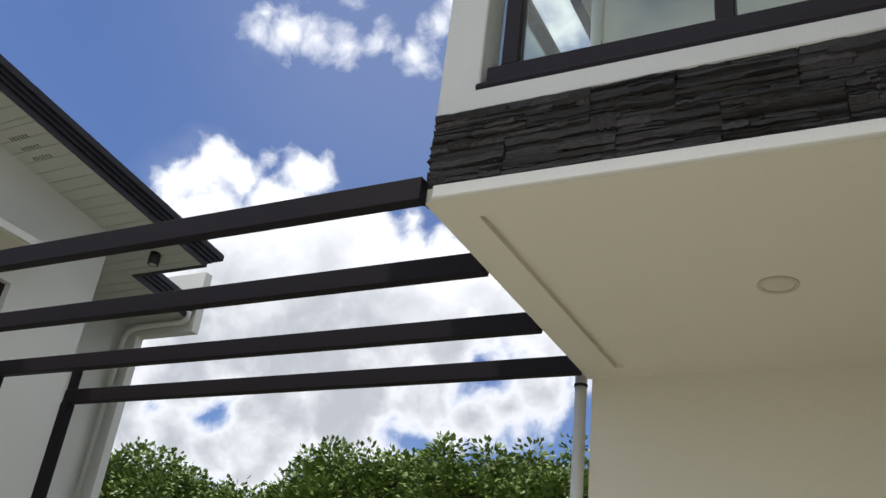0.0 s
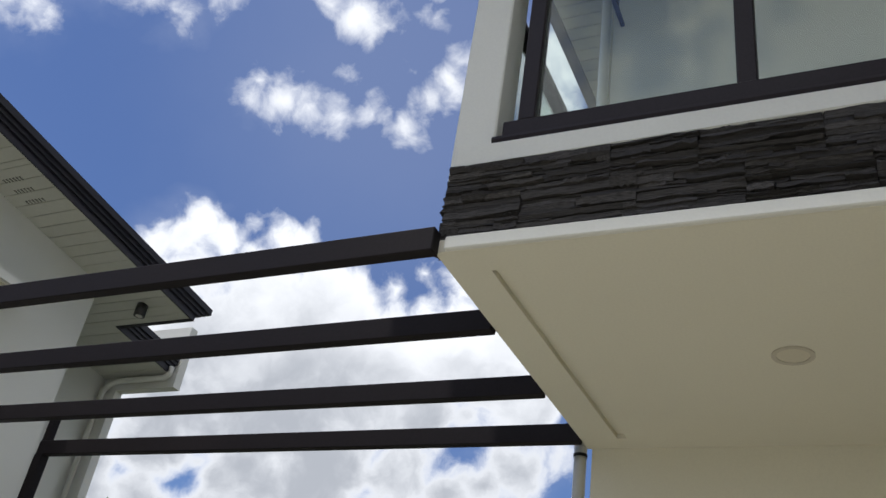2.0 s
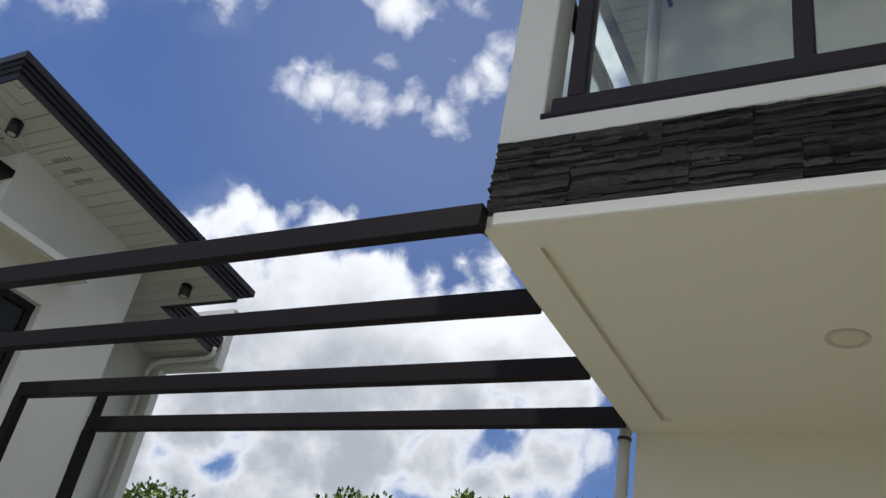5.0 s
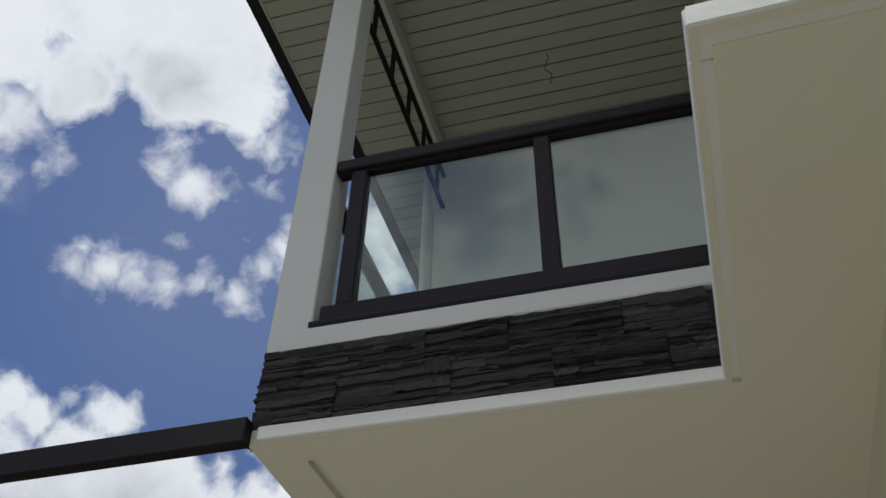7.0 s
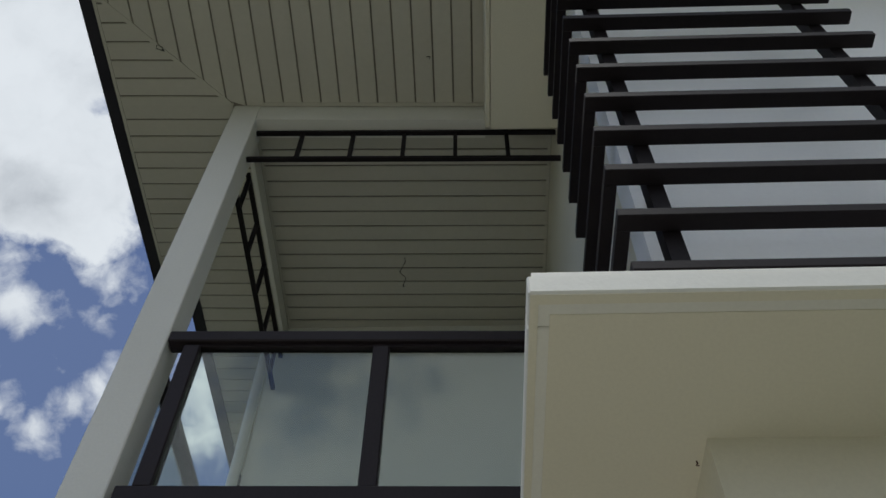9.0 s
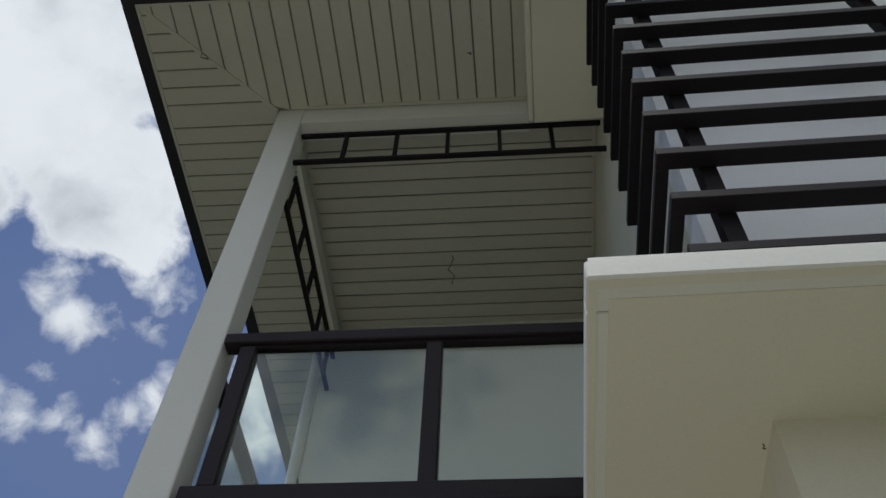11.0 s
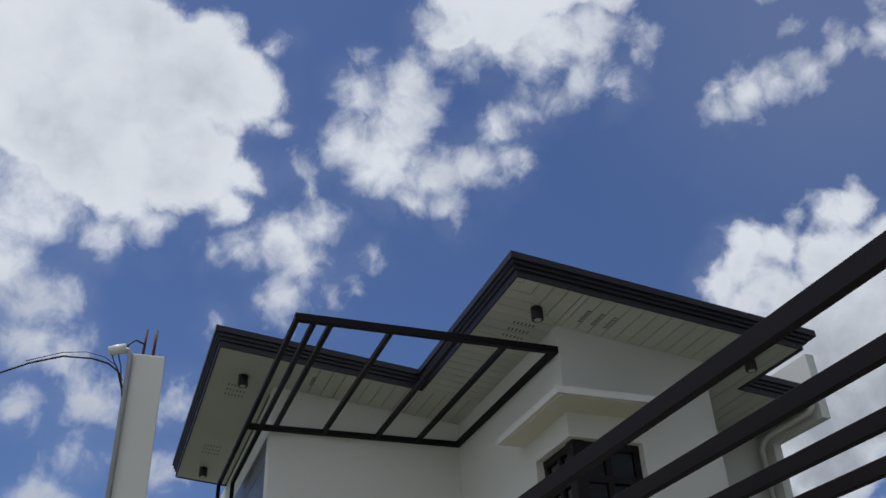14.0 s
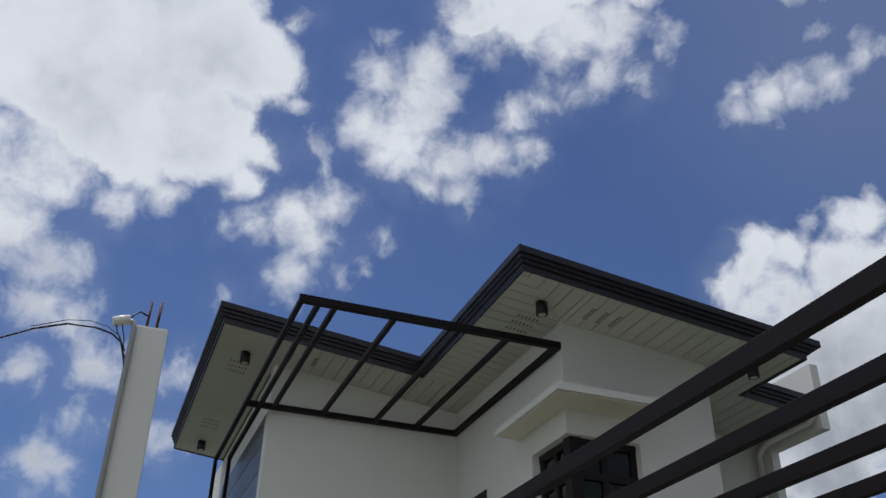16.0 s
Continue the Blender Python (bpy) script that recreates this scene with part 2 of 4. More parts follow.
# ---------------------------------------------------------------- materials
def material(name, color, rough=0.6, metal=0.0, vary=0.12, grain=40.0, bump=0.15, stain=0.0, stain_scale=1.2, coat=0.0, island=0.0, object_random=0.0, stain_color=None, spec=0.5):
    m = bpy.data.materials.new(name)
    m.use_nodes = True
    nt = m.node_tree
    b = nt.nodes["Principled BSDF"]
    N, L = nt.nodes.new, nt.links.new
    b.inputs["Roughness"].default_value, b.inputs["Metallic"].default_value = rough, metal
    b.inputs["Coat Weight"].default_value = coat
    b.inputs["Specular IOR Level"].default_value = spec
    co = N("ShaderNodeTexCoord")
    fine, big = N("ShaderNodeTexNoise"), N("ShaderNodeTexNoise")
    fine.inputs["Scale"].default_value, fine.inputs["Detail"].default_value = grain, 6.0
    big.inputs["Scale"].default_value, big.inputs["Detail"].default_value = stain_scale, 5.0
    for n in (fine, big):
        L(co.outputs["Object"], n.inputs["Vector"])

    def mixed(a, bcol, fac):
        x = N("ShaderNodeMix")
        x.data_type = "RGBA"
        if isinstance(a, tuple):
            x.inputs["A"].default_value = (*a, 1)
        else:
            L(a, x.inputs["A"])
        x.inputs["B"].default_value = (*bcol, 1)
        L(fac, x.inputs["Factor"])
        return x.outputs["Result"]

    def ranged(src, a0, a1, b0, b1):
        r = N("ShaderNodeMapRange")
        r.inputs[1].default_value, r.inputs[2].default_value, r.inputs[3].default_value, r.inputs[4].default_value = a0, a1, b0, b1
        L(src, r.inputs[0])
        return r.outputs[0]

    dark = tuple(c * (1 - 2.2 * vary) for c in color)
    col = mixed(color, dark, ranged(fine.outputs["Fac"], 0.35, 0.7, 0, 0.6))
    if stain:
        col = mixed(col, stain_color or tuple(c * 0.62 for c in color), ranged(big.outputs["Fac"], 0.5, 0.75, 0, stain))
    if island or object_random:
        src = N("ShaderNodeNewGeometry").outputs["Random Per Island"] if island else N("ShaderNodeObjectInfo").outputs["Random"]
        col = mixed(col, tuple(c * 0.35 for c in color), ranged(src, 0, 1, 0, island or object_random))
    L(col, b.inputs["Base Color"])
    L(ranged(big.outputs["Fac"], 0.3, 0.7, max(rough - 0.08, 0.02), min(rough + 0.1, 1)), b.inputs["Roughness"])
    if bump:
        bp = N("ShaderNodeBump")
        bp.inputs["Strength"].default_value, bp.inputs["Distance"].default_value = bump, 0.01
        L(fine.outputs["Fac"], bp.inputs["Height"])
        L(bp.outputs[0], b.inputs["Normal"])
    return m


def glass_material(name, tint, gloss_gain=1.0, least=0.045):
    m = bpy.data.materials.new(name)
    m.use_nodes = True
    nt = m.node_tree
    nt.nodes.remove(nt.nodes["Principled BSDF"])
    N, L = nt.nodes.new, nt.links.new
    out = nt.nodes["Material Output"]
    tr, gl, mx, fr = N("ShaderNodeBsdfTransparent"), N("ShaderNodeBsdfGlossy"), N("ShaderNodeMixShader"), N("ShaderNodeLayerWeight")
    tr.inputs["Color"].default_value = (*tint, 1)
    gl.inputs["Roughness"].default_value = 0.015
    fr.inputs["Blend"].default_value = 0.5
    p = N("ShaderNodeMath")
    p.operation = "POWER"
    L(fr.outputs["Facing"], p.inputs[0])
    p.inputs[1].default_value = 4.0
    g = N("ShaderNodeMath")
    g.operation, g.use_clamp = "MULTIPLY_ADD", True
    L(p.outputs[0], g.inputs[0])
    g.inputs[1].default_value, g.inputs[2].default_value = 0.9 * gloss_gain, least * gloss_gain
    L(g.outputs[0], mx.inputs[0])
    L(tr.outputs[0], mx.inputs[1])
    L(gl.outputs[0], mx.inputs[2])
    L(mx.outputs[0], out.inputs["Surface"])
    return m


CREAM = material("cream_paint", (0.69, 0.655, 0.53), 0.62, vary=0.03, grain=90, bump=0.05, stain=0.10, stain_scale=0.9)
WHITE = material("white_paint", (0.70, 0.69, 0.63), 0.6, vary=0.03, grain=80, bump=0.08, stain=0.16, stain_scale=1.1)
COOL = material("white_stucco", (0.73, 0.725, 0.675), 0.7, vary=0.04, grain=120, bump=0.12, stain=0.14, stain_scale=0.8)
SPANDREL = material("pvc_spandrel", (0.52, 0.50, 0.42), 0.42, vary=0.03, grain=25, bump=0.03, stain=0.12, stain_scale=1.5, island=0.10)
SPANDREL_FAR = material("white_spandrel", (0.55, 0.55, 0.49), 0.45, vary=0.03, grain=25, bump=0.03, stain=0.10, stain_scale=1.5, island=0.10)
JOINT = material("joint_and_room_dark", (0.22, 0.20, 0.16), 0.8, vary=0.1, grain=30, bump=0.0)
FASCIA = material("dark_fascia", (0.016, 0.0145, 0.022), 0.45, spec=0.35, vary=0.15, grain=60, bump=0.05, stain=0.2, stain_color=(0.05, 0.048, 0.055))
STEEL = material("brown_black_steel", (0.0135, 0.0105, 0.0120), 0.55, spec=0.13, vary=0.15, grain=70, bump=0.05, stain=0.25, stain_color=(0.024, 0.019, 0.020))
ALU = material("dark_bronze_aluminium", (0.020, 0.0145, 0.0165), 0.48, spec=0.2, vary=0.15, grain=80, bump=0.03, stain=0.15)
STONE = material("slate_ledgestone", (0.135, 0.125, 0.120), 0.85, spec=0.12, vary=0.43, grain=7.0, bump=0.9, stain=0.9, stain_scale=2.4, stain_color=(0.020, 0.019, 0.021), object_random=1.0)
FROST = material("frosted_lamp_lens", (0.60, 0.555, 0.43), 0.5, vary=0.03, grain=60, bump=0.02)
RIM = material("beige_lamp_rim", (0.50, 0.455, 0.36), 0.5, vary=0.04, grain=60, bump=0.02)
GROUT = material("ledgestone_bed", (0.030, 0.028, 0.028), 0.9, vary=0.2, grain=50, bump=0.2)
PVC = material("white_pvc_pipe", (0.72, 0.71, 0.65), 0.35, vary=0.03, grain=30, bump=0.02, stain=0.12)
GREY_PIPE = material("grey_conduit", (0.32, 0.33, 0.33), 0.4, vary=0.05, grain=40, bump=0.03, stain=0.2)
CONCRETE = material("bounce_concrete", (0.44, 0.42, 0.37), 0.85, vary=0.12, grain=14, bump=0.3, stain=0.35, stain_scale=0.25)
LAWN = material("short_lawn", (0.075, 0.085, 0.050), 0.9, vary=0.25, grain=9, bump=0.6, stain=0.4, stain_scale=0.3, stain_color=(0.12, 0.10, 0.06))
LAMP_BODY = material("black_lamp_housing", (0.015, 0.014, 0.015), 0.4, vary=0.1, grain=60, bump=0.02)
LENS = material("lamp_lens", (0.55, 0.54, 0.50), 0.25, vary=0.05, grain=60, bump=0.02)
CABLE = material("black_cable", (0.012, 0.012, 0.014), 0.5, vary=0.1, grain=60, bump=0.0)
REBAR = material("rusty_rebar", (0.10, 0.035, 0.022), 0.7, metal=0.3, vary=0.3, grain=120, bump=0.4, stain=0.5, stain_scale=8)
TILE = material("grey_wall_tile", (0.16, 0.16, 0.17), 0.35, vary=0.08, grain=30, bump=0.05, object_random=0.4)
LEAF = material("mango_leaf", (0.20, 0.29, 0.060), 0.45, vary=0.3, grain=4, bump=0.0, stain=0.5, stain_scale=0.6, stain_color=(0.15, 0.22, 0.05), island=0.5)
BARK = material("bark", (0.12, 0.09, 0.065), 0.9, vary=0.3, grain=12, bump=0.8)
SLOT = material("vent_slot_shadow", (0.20, 0.195, 0.175), 0.8, vary=0.1, grain=30, bump=0.0)
BAY_WALL = material("bay_white_panel", (0.88, 0.88, 0.88), 0.4, vary=0.02, grain=50, bump=0.02, stain=0.08)
DISTANT = material("far_wall", (0.38, 0.42, 0.46), 0.8, vary=0.08, grain=10, bump=0.1)
GLASS = glass_material("clear_railing_glass", (0.86, 0.91, 0.88), 1.0, 0.065)
DARK_GLASS = glass_material("tinted_window_glass", (0.30, 0.33, 0.36), 1.5)


# ---------------------------------------------------------------- builders
def thing(name, at=(0, 0, 0), label="", category="", group="", kind=""):
    ob = new(name)
    ob.location = at
    ob.empty_display_size = 0.1
    return tagged(ob, label, category, group, kind)


SKEW = 0.026        # the balcony front stands turned a little against the pergola bars
main = [False]


def place_mesh(name, bm, mat):
    me = bpy.data.meshes.new(name)
    if main[0]:
        for v in bm.verts:
            v.co.y += SKEW * (min(v.co.x, 0.175) + 1.5)
    bmesh.ops.recalc_face_normals(bm, faces=bm.faces)
    bm.to_mesh(me)
    bm.free()
    me.materials.append(mat)
    return new(name, me)


def part(name, bm, mat, parent, label=""):
    ob = place_mesh(name, bm, mat)
    at = Vector((0, 0, 0))
    p = parent
    while p is not None:
        at += p.location
        p = p.parent
    ob.data.transform(Matrix.Translation(-at))
    ob.parent = parent
    return tagged(ob, label)


def solo(name, bm, mat, label, category, group="", kind=""):
    return tagged(place_mesh(name, bm, mat), label, category, group, kind)


def box(bm, x0, x1, y0, y1, z0, z1, bevel=0.0, seg=1):
    r = bmesh.ops.create_cube(bm, size=1.0, matrix=Matrix.LocRotScale(((x0 + x1) / 2, (y0 + y1) / 2, (z0 + z1) / 2), None, (abs(x1 - x0), abs(y1 - y0), abs(z1 - z0))))
    if bevel:
        es = {e for v in r["verts"] for e in v.link_edges}
        bmesh.ops.bevel(bm, geom=list(es), offset=bevel, segments=seg, affect="EDGES", profile=0.6)
    return bm


def boxed(*a, **k):
    return box(bmesh.new(), *a, **k)


def prism(bm, poly, z0, z1, lift=None):
    """A plan polygon as a slab between two heights; lift(x, y) is added to z."""
    lift = lift or (lambda x, y: 0.0)
    lo = [bm.verts.new((x, y, z0 + lift(x, y))) for x, y in poly]
    hi = [bm.verts.new((x, y, z1 + lift(x, y))) for x, y in poly]
    bm.faces.new(lo)
    bm.faces.new(hi)
    n = len(poly)
    for i in range(n):
        bm.faces.new((lo[i], lo[(i + 1) % n], hi[(i + 1) % n], hi[i]))
    return bm


def tube(bm, pts, r, sides=10, closed_ends=True):
    """A round tube through points, with mitred bends."""
    pts = [Vector(p) for p in pts]
    rings = []
    for i, p in enumerate(pts):
        a = (p - pts[i - 1]).normalized() if i else (pts[1] - p).normalized()
        b = (pts[i + 1] - p).normalized() if i < len(pts) - 1 else a
        d = (a + b).normalized()
        u = d.cross(Vector((0.13, 0.21, 0.97))).normalized()
        w = d.cross(u)
        rings.append([bm.verts.new(p + r * (math.cos(2 * math.pi * k / sides) * u + math.sin(2 * math.pi * k / sides) * w)) for k in range(sides)])
    for a, b in zip(rings, rings[1:]):
        for k in range(sides):
            f = bm.faces.new((a[k], a[(k + 1) % sides], b[(k + 1) % sides], b[k]))
            f.smooth = True
    if closed_ends:
        bm.faces.new(rings[0])
        bm.faces.new(rings[-1])
    return bm


def cylinder(bm, c, r, z0, z1, sides=24, r2=None):
    a = [bm.verts.new((c[0] + r * math.cos(2 * math.pi * k / sides), c[1] + r * math.sin(2 * math.pi * k / sides), z0)) for k in range(sides)]
    q = r if r2 is None else r2
    b = [bm.verts.new((c[0] + q * math.cos(2 * math.pi * k / sides), c[1] + q * math.sin(2 * math.pi * k / sides), z1)) for k in range(sides)]
    for k in range(sides):
        f = bm.faces.new((a[k], a[(k + 1) % sides], b[(k + 1) % sides], b[k]))
        f.smooth = True
    bm.faces.new(a)
    bm.faces.new(b)
    return bm


def ring(bm, c, r0, r1, z0, z1, sides=40):
    rows = []
    for r, z in ((r0, z0), (r1, z0), (r1, z1), (r0, z1)):
        rows.append([bm.verts.new((c[0] + r * math.cos(2 * math.pi * k / sides), c[1] + r * math.sin(2 * math.pi * k / sides), z)) for k in range(sides)])
    for i in range(4):
        for k in range(sides):
            bm.faces.new((rows[i][k], rows[i][(k + 1) % sides], rows[(i + 1) % 4][(k + 1) % sides], rows[(i + 1) % 4][k]))
    return bm


FASCIA_PROFILE = ((0.0, -0.012), (0.018, -0.012), (0.018, 0.075), (0.040, 0.080), (0.040, 0.125), (0.062, 0.130), (0.062, 0.175), (0.086, 0.180), (0.086, 0.262), (0.0, 0.262))


LIP_PROFILE = ((0.0, -0.012), (0.082, -0.012), (0.082, 0.070), (0.100, 0.076), (0.100, 0.120), (0.125, 0.126), (0.125, 0.170), (0.150, 0.176), (0.150, 0.205), (0.178, 0.210), (0.178, 0.262), (0.0, 0.262))
NEAR_FLUSH = tuple((o * 0.80, h * 0.73) for o, h in FASCIA_PROFILE)
GABLE_END = tuple((o * 2.0, h * 0.73) for o, h in FASCIA_PROFILE)


def fascia(bm, a, b, outward, z, lift=None, m0=0.0, m1=0.0, profile=FASCIA_PROFILE):
    """A stepped fascia board from a to b in plan; outward is the plan normal; m0, m1: mitre at each end (1 outer corner, -1 inner corner)."""
    lift = lift or (lambda x, y: 0.0)
    a, b, n = Vector(a), Vector(b), Vector(outward)
    d = (b - a).normalized()
    ends = []
    for p, s, m in ((a, -1, m0), (b, 1, m1)):
        row = []
        for o, h in profile:
            q = p + n * o + d * s * m * o
            row.append(bm.verts.new((q.x, q.y, z + h + lift(q.x, q.y))))
        ends.append(row)
    k = len(profile)
    for i in range(k):
        bm.faces.new((ends[0][i], ends[0][(i + 1) % k], ends[1][(i + 1) % k], ends[1][i]))
    bm.faces.new(ends[0])
    bm.faces.new(ends[1])
    return bm


def planks(bm, along, u0, u1, pitch, ends, z, lift=None, gap=0.012, thick=0.010, phase=0.0):
    """Soffit boards. along: the axis they run on; u0..u1: the range across; ends(u): start and end of a board's edge at u."""
    u = u0 - phase
    while u < u1 - 1e-4:
        a, b = max(u + gap / 2, u0), min(u + pitch - gap / 2, u1)
        u += pitch
        if b - a < 0.01:
            continue
        (s0, e0), (s1, e1) = ends(a), ends(b)
        if e0 - s0 < 0.01 and e1 - s1 < 0.01:
            continue
        e0, e1 = max(e0, s0 + 0.004), max(e1, s1 + 0.004)
        if along == "y":
            poly = [(a, s0), (b, s1), (b, e1), (a, e0)]
        else:
            poly = [(s0, a), (s1, b), (e1, b), (e0, a)]
        prism(bm, poly, z, z + thick, lift)
    return bm


# ---------------------------------------------------------------- ground
solo("ground", boxed(-900, 900, -900, 900, -0.3, 0.0), LAWN, "short green lawn reaching to the horizon", "ground", kind="structure")
# unseen pale slab, added and sized to bounce sunlight onto the undersides
solo("driveway", boxed(-4.4, 0.5, -9.0, 4.6, -0.1, 0.03, bevel=0.01), CONCRETE, "unseen pale concrete slab added to bounce sunlight up at the house", "driveway", kind="structure")

# ---------------------------------------------------------------- main house
main[0] = True
Z_S = 3.30          # underside of the balcony and the box
Z_R = 7.333         # roof soffit
house = thing("house", (0, 4.6, 0), "two-storey house, cream and white paint, dark fascia, stone-faced balcony", "house")

# lower storey and back wall of the balcony
part("wall", boxed(-1.50, 5.2, 4.62, 4.80, 0, Z_S), CREAM, house, "cream ground-floor wall")
part("wall", boxed(-1.52, 5.2, 4.66, 4.82, Z_S + 0.08, Z_R), WHITE, house, "white upper balcony wall")
part("wall", boxed(-1.50, -1.35, 4.803, 9.0, 0, Z_R), WHITE, house)
part("wall", boxed(5.2, 5.35, 1.4, 9.0, 0, Z_R), WHITE, house)
part("wall", boxed(-1.50, 5.2, 8.85, 9.0, 0, Z_R), WHITE, house)

# ceiling slab under balcony and box, with its shallow step and the shadow groove
GX0, GX1, GY0, GY1 = -1.318, -1.264, 2.745, 4.470
BX, BY = 0.179, 1.195                                # outer corner of the box
bm = bmesh.new()
XS = [-1.522, GX0, GX1, BX, BX + 0.020, BX + 0.048, 5.2]
YS = [BY, BY + 0.028, BY + 0.060, 2.588, GY0, GY1, 4.62]
for i in range(6):
    for j in range(6):
        if i < 3 and j < 3:
            continue
        up = 0.0
        if i == 1 and j == 4:
            up = 0.026
        if (i == 4 and j >= 1 and j < 3) or (j == 1 and i >= 4):
            up = 0.013
        box(bm, XS[i], XS[i + 1], YS[j], YS[j + 1], Z_S + up, Z_S + 0.058)
bmesh.ops.remove_doubles(bm, verts=bm.verts, dist=0.0005)
for v in bm.verts:                                   # the groove runs a little askew
    if GX0 - 0.01 < v.co.x < GX1 + 0.01:
        v.co.x -= 0.006 + 0.029 * (GY1 - v.co.y) / (GY1 - GY0)
part("soffit_slab", bm, CREAM, house, "smooth cream ceiling slab")

# white lower edge band, cut a little proud
part("edge_band", boxed(-1.480, 0.184, 2.566, 2.70, Z_S + 0.002, Z_S + 0.060, bevel=0.005), WHITE, house, "white drip edge")
part("balcony_floor", boxed(-1.49, 0.67, 2.62, 4.66, Z_S + 0.0585, 3.72), WHITE, house)
bm = boxed(-1.515, 0.67, 2.605, 2.90, 3.721, 3.829, bevel=0.006)
for v in bm.verts:                                   # its lower edge rises a little along the front
    if v.co.x > 0 and v.co.z < 3.75:
        v.co.z += 0.022
part("sill", bm, WHITE, house, "white sill over the stone band")
part("side_sill", boxed(-1.515, -1.36, 2.90, 4.66, 3.721, 3.875, bevel=0.006), WHITE, house)

# box over the drive
part("box_band", boxed(BX - 0.004, 5.2, BY - 0.006, BY + 0.1, Z_S + 0.003, Z_S + 0.070, bevel=0.005), WHITE, house, "white slab edge")
part("box_band", boxed(BX - 0.004, BX + 0.1, BY + 0.102, 2.565, Z_S + 0.003, Z_S + 0.070, bevel=0.005), WHITE, house, "white slab edge")
part("box_roof", boxed(BX + 0.01, 5.2, BY + 0.02, 4.6, Z_S + 0.0585, Z_S + 0.115), WHITE, house)

# ground-floor block and the bay behind the louvres
CX, CY = 0.65, 1.675
part("wall", boxed(CX, 5.199, CY, CY + 0.15, 0, Z_S + 0.001), CREAM, house, "cream ground-floor block")
part("wall", boxed(CX, CX + 0.15, CY + 0.151, 4.619, 0, Z_S + 0.001), CREAM, house)
part("bay_wall", boxed(CX, 5.199, CY, CY + 0.15, Z_S + 0.116, 6.912), BAY_WALL, house, "smooth white bay wall")
part("bay_wall", boxed(CX, CX + 0.15, CY + 0.151, 4.659, Z_S + 0.116, Z_R), CREAM, house)

# column and beams
part("column", boxed(-1.564, -1.377, 2.661, 2.828, 3.70, Z_R + 0.02, bevel=0.006), WHITE, house, "square white balcony column")
part("beam", boxed(-1.377, 0.176, 2.662, 2.80, 7.135, Z_R + 0.02), WHITE, house)
part("beam", boxed(-1.475, -1.445, 2.829, 4.66, 7.16, Z_R + 0.02), WHITE, house)
part("bulkhead", boxed(0.206, 5.2, 1.05, 2.62, 6.913, 7.9), CREAM, house, "cream dropped bulkhead under the roof")
part("bulkhead_trim", boxed(0.172, 0.204, 1.05, 2.62, 6.93, 7.9, bevel=0.006), CREAM, house)

# soffit boards
PITCH = 0.131
X_E, Y_E, X_J, Y_J = -2.365, 1.845, -2.12, 4.25


def mitre_y(x):
    return Y_E + (x - X_E) * (2.655 - Y_E) / (-1.573 - X_E)


def mitre_x(y):
    return X_E + (y - Y_E) * (-1.573 - X_E) / (2.655 - Y_E)


bm = bmesh.new()
planks(bm, "y", X_E, 0.172, PITCH, lambda x: (Y_E, mitre_y(x) - 0.012 if x < -1.573 else 2.655), Z_R, phase=0.03)
planks(bm, "x", Y_E, 2.655, PITCH, lambda y: (X_E, mitre_x(y) - 0.012), Z_R, phase=0.05)
planks(bm, "x", 2.655, Y_J, PITCH, lambda y: (X_E, -1.573 if y < 2.87 else -1.476), Z_R, phase=0.025)
planks(bm, "x", Y_J, 9.0, PITCH, lambda y: (X_J, -1.525), Z_R, phase=0.06)
planks(bm, "x", 2.80, 4.66, PITCH, lambda y: (-1.444, 0.649), Z_R, phase=0.06)
part("ceiling", bm, SPANDREL, house, "beige grooved spandrel ceiling boards")
bm = bmesh.new()
prism(bm, [(X_E, Y_E), (0.172, Y_E), (0.172, 2.66), (-1.5, 2.66), (-1.5, Y_J), (X_E, Y_J)], Z_R + 0.011, Z_R + 0.03)
prism(bm, [(X_J, Y_J), (-1.5, Y_J), (-1.5, 9.0), (X_J, 9.0)], Z_R + 0.011, Z_R + 0.03)
prism(bm, [(-1.5, 2.66), (0.8, 2.66), (0.8, 4.82), (-1.5, 4.82)], Z_R + 0.021, Z_R + 0.03)
part("soffit_backing", bm, JOINT, house)
bm = bmesh.new()
d = Vector((-1.573 - X_E, 2.655 - Y_E)).normalized()
n = Vector((-d.y, d.x)) * 0.014
a, b = Vector((X_E, Y_E)), Vector((-1.573, 2.655))
prism(bm, [tuple(a - n), tuple(b - n), tuple(b + n), tuple(a + n)], Z_R - 0.004, Z_R + 0.008)
box(bm, X_E, 0.172, Y_E - 0.002, Y_E + 0.022, Z_R - 0.006, Z_R + 0.008)
box(bm, X_E - 0.002, X_E + 0.022, Y_E + 0.023, Y_J, Z_R - 0.006, Z_R + 0.008)
box(bm, -1.36, 0.172, 2.632, 2.656, Z_R - 0.006, Z_R + 0.008)
box(bm, -1.443, -1.422, 2.80, 4.655, Z_R - 0.006, Z_R + 0.008)
box(bm, 0.625, 0.648, 2.80, 4.655, Z_R - 0.006, Z_R + 0.008)
part("soffit_trim", bm, SPANDREL, house)

# fascia and roof
for args in (((X_E, Y_E), (0.172, Y_E), (0, -1), Z_R, None, 1, 0), ((X_E, Y_E), (X_E, Y_J), (-1, 0), Z_R, None, 1, 0),
             ((X_J, Y_J), (X_J, 9.0), (-1, 0), Z_R, None, 0, 0)):
    part("fascia", fascia(bmesh.new(), *args, profile=LIP_PROFILE), FASCIA, house, "stepped dark fascia board")
part("fascia", boxed(X_E - 0.05, X_J + 0.02, Y_J + 0.002, Y_J + 0.03, Z_R - 0.01, Z_R + 0.262), FASCIA, house)
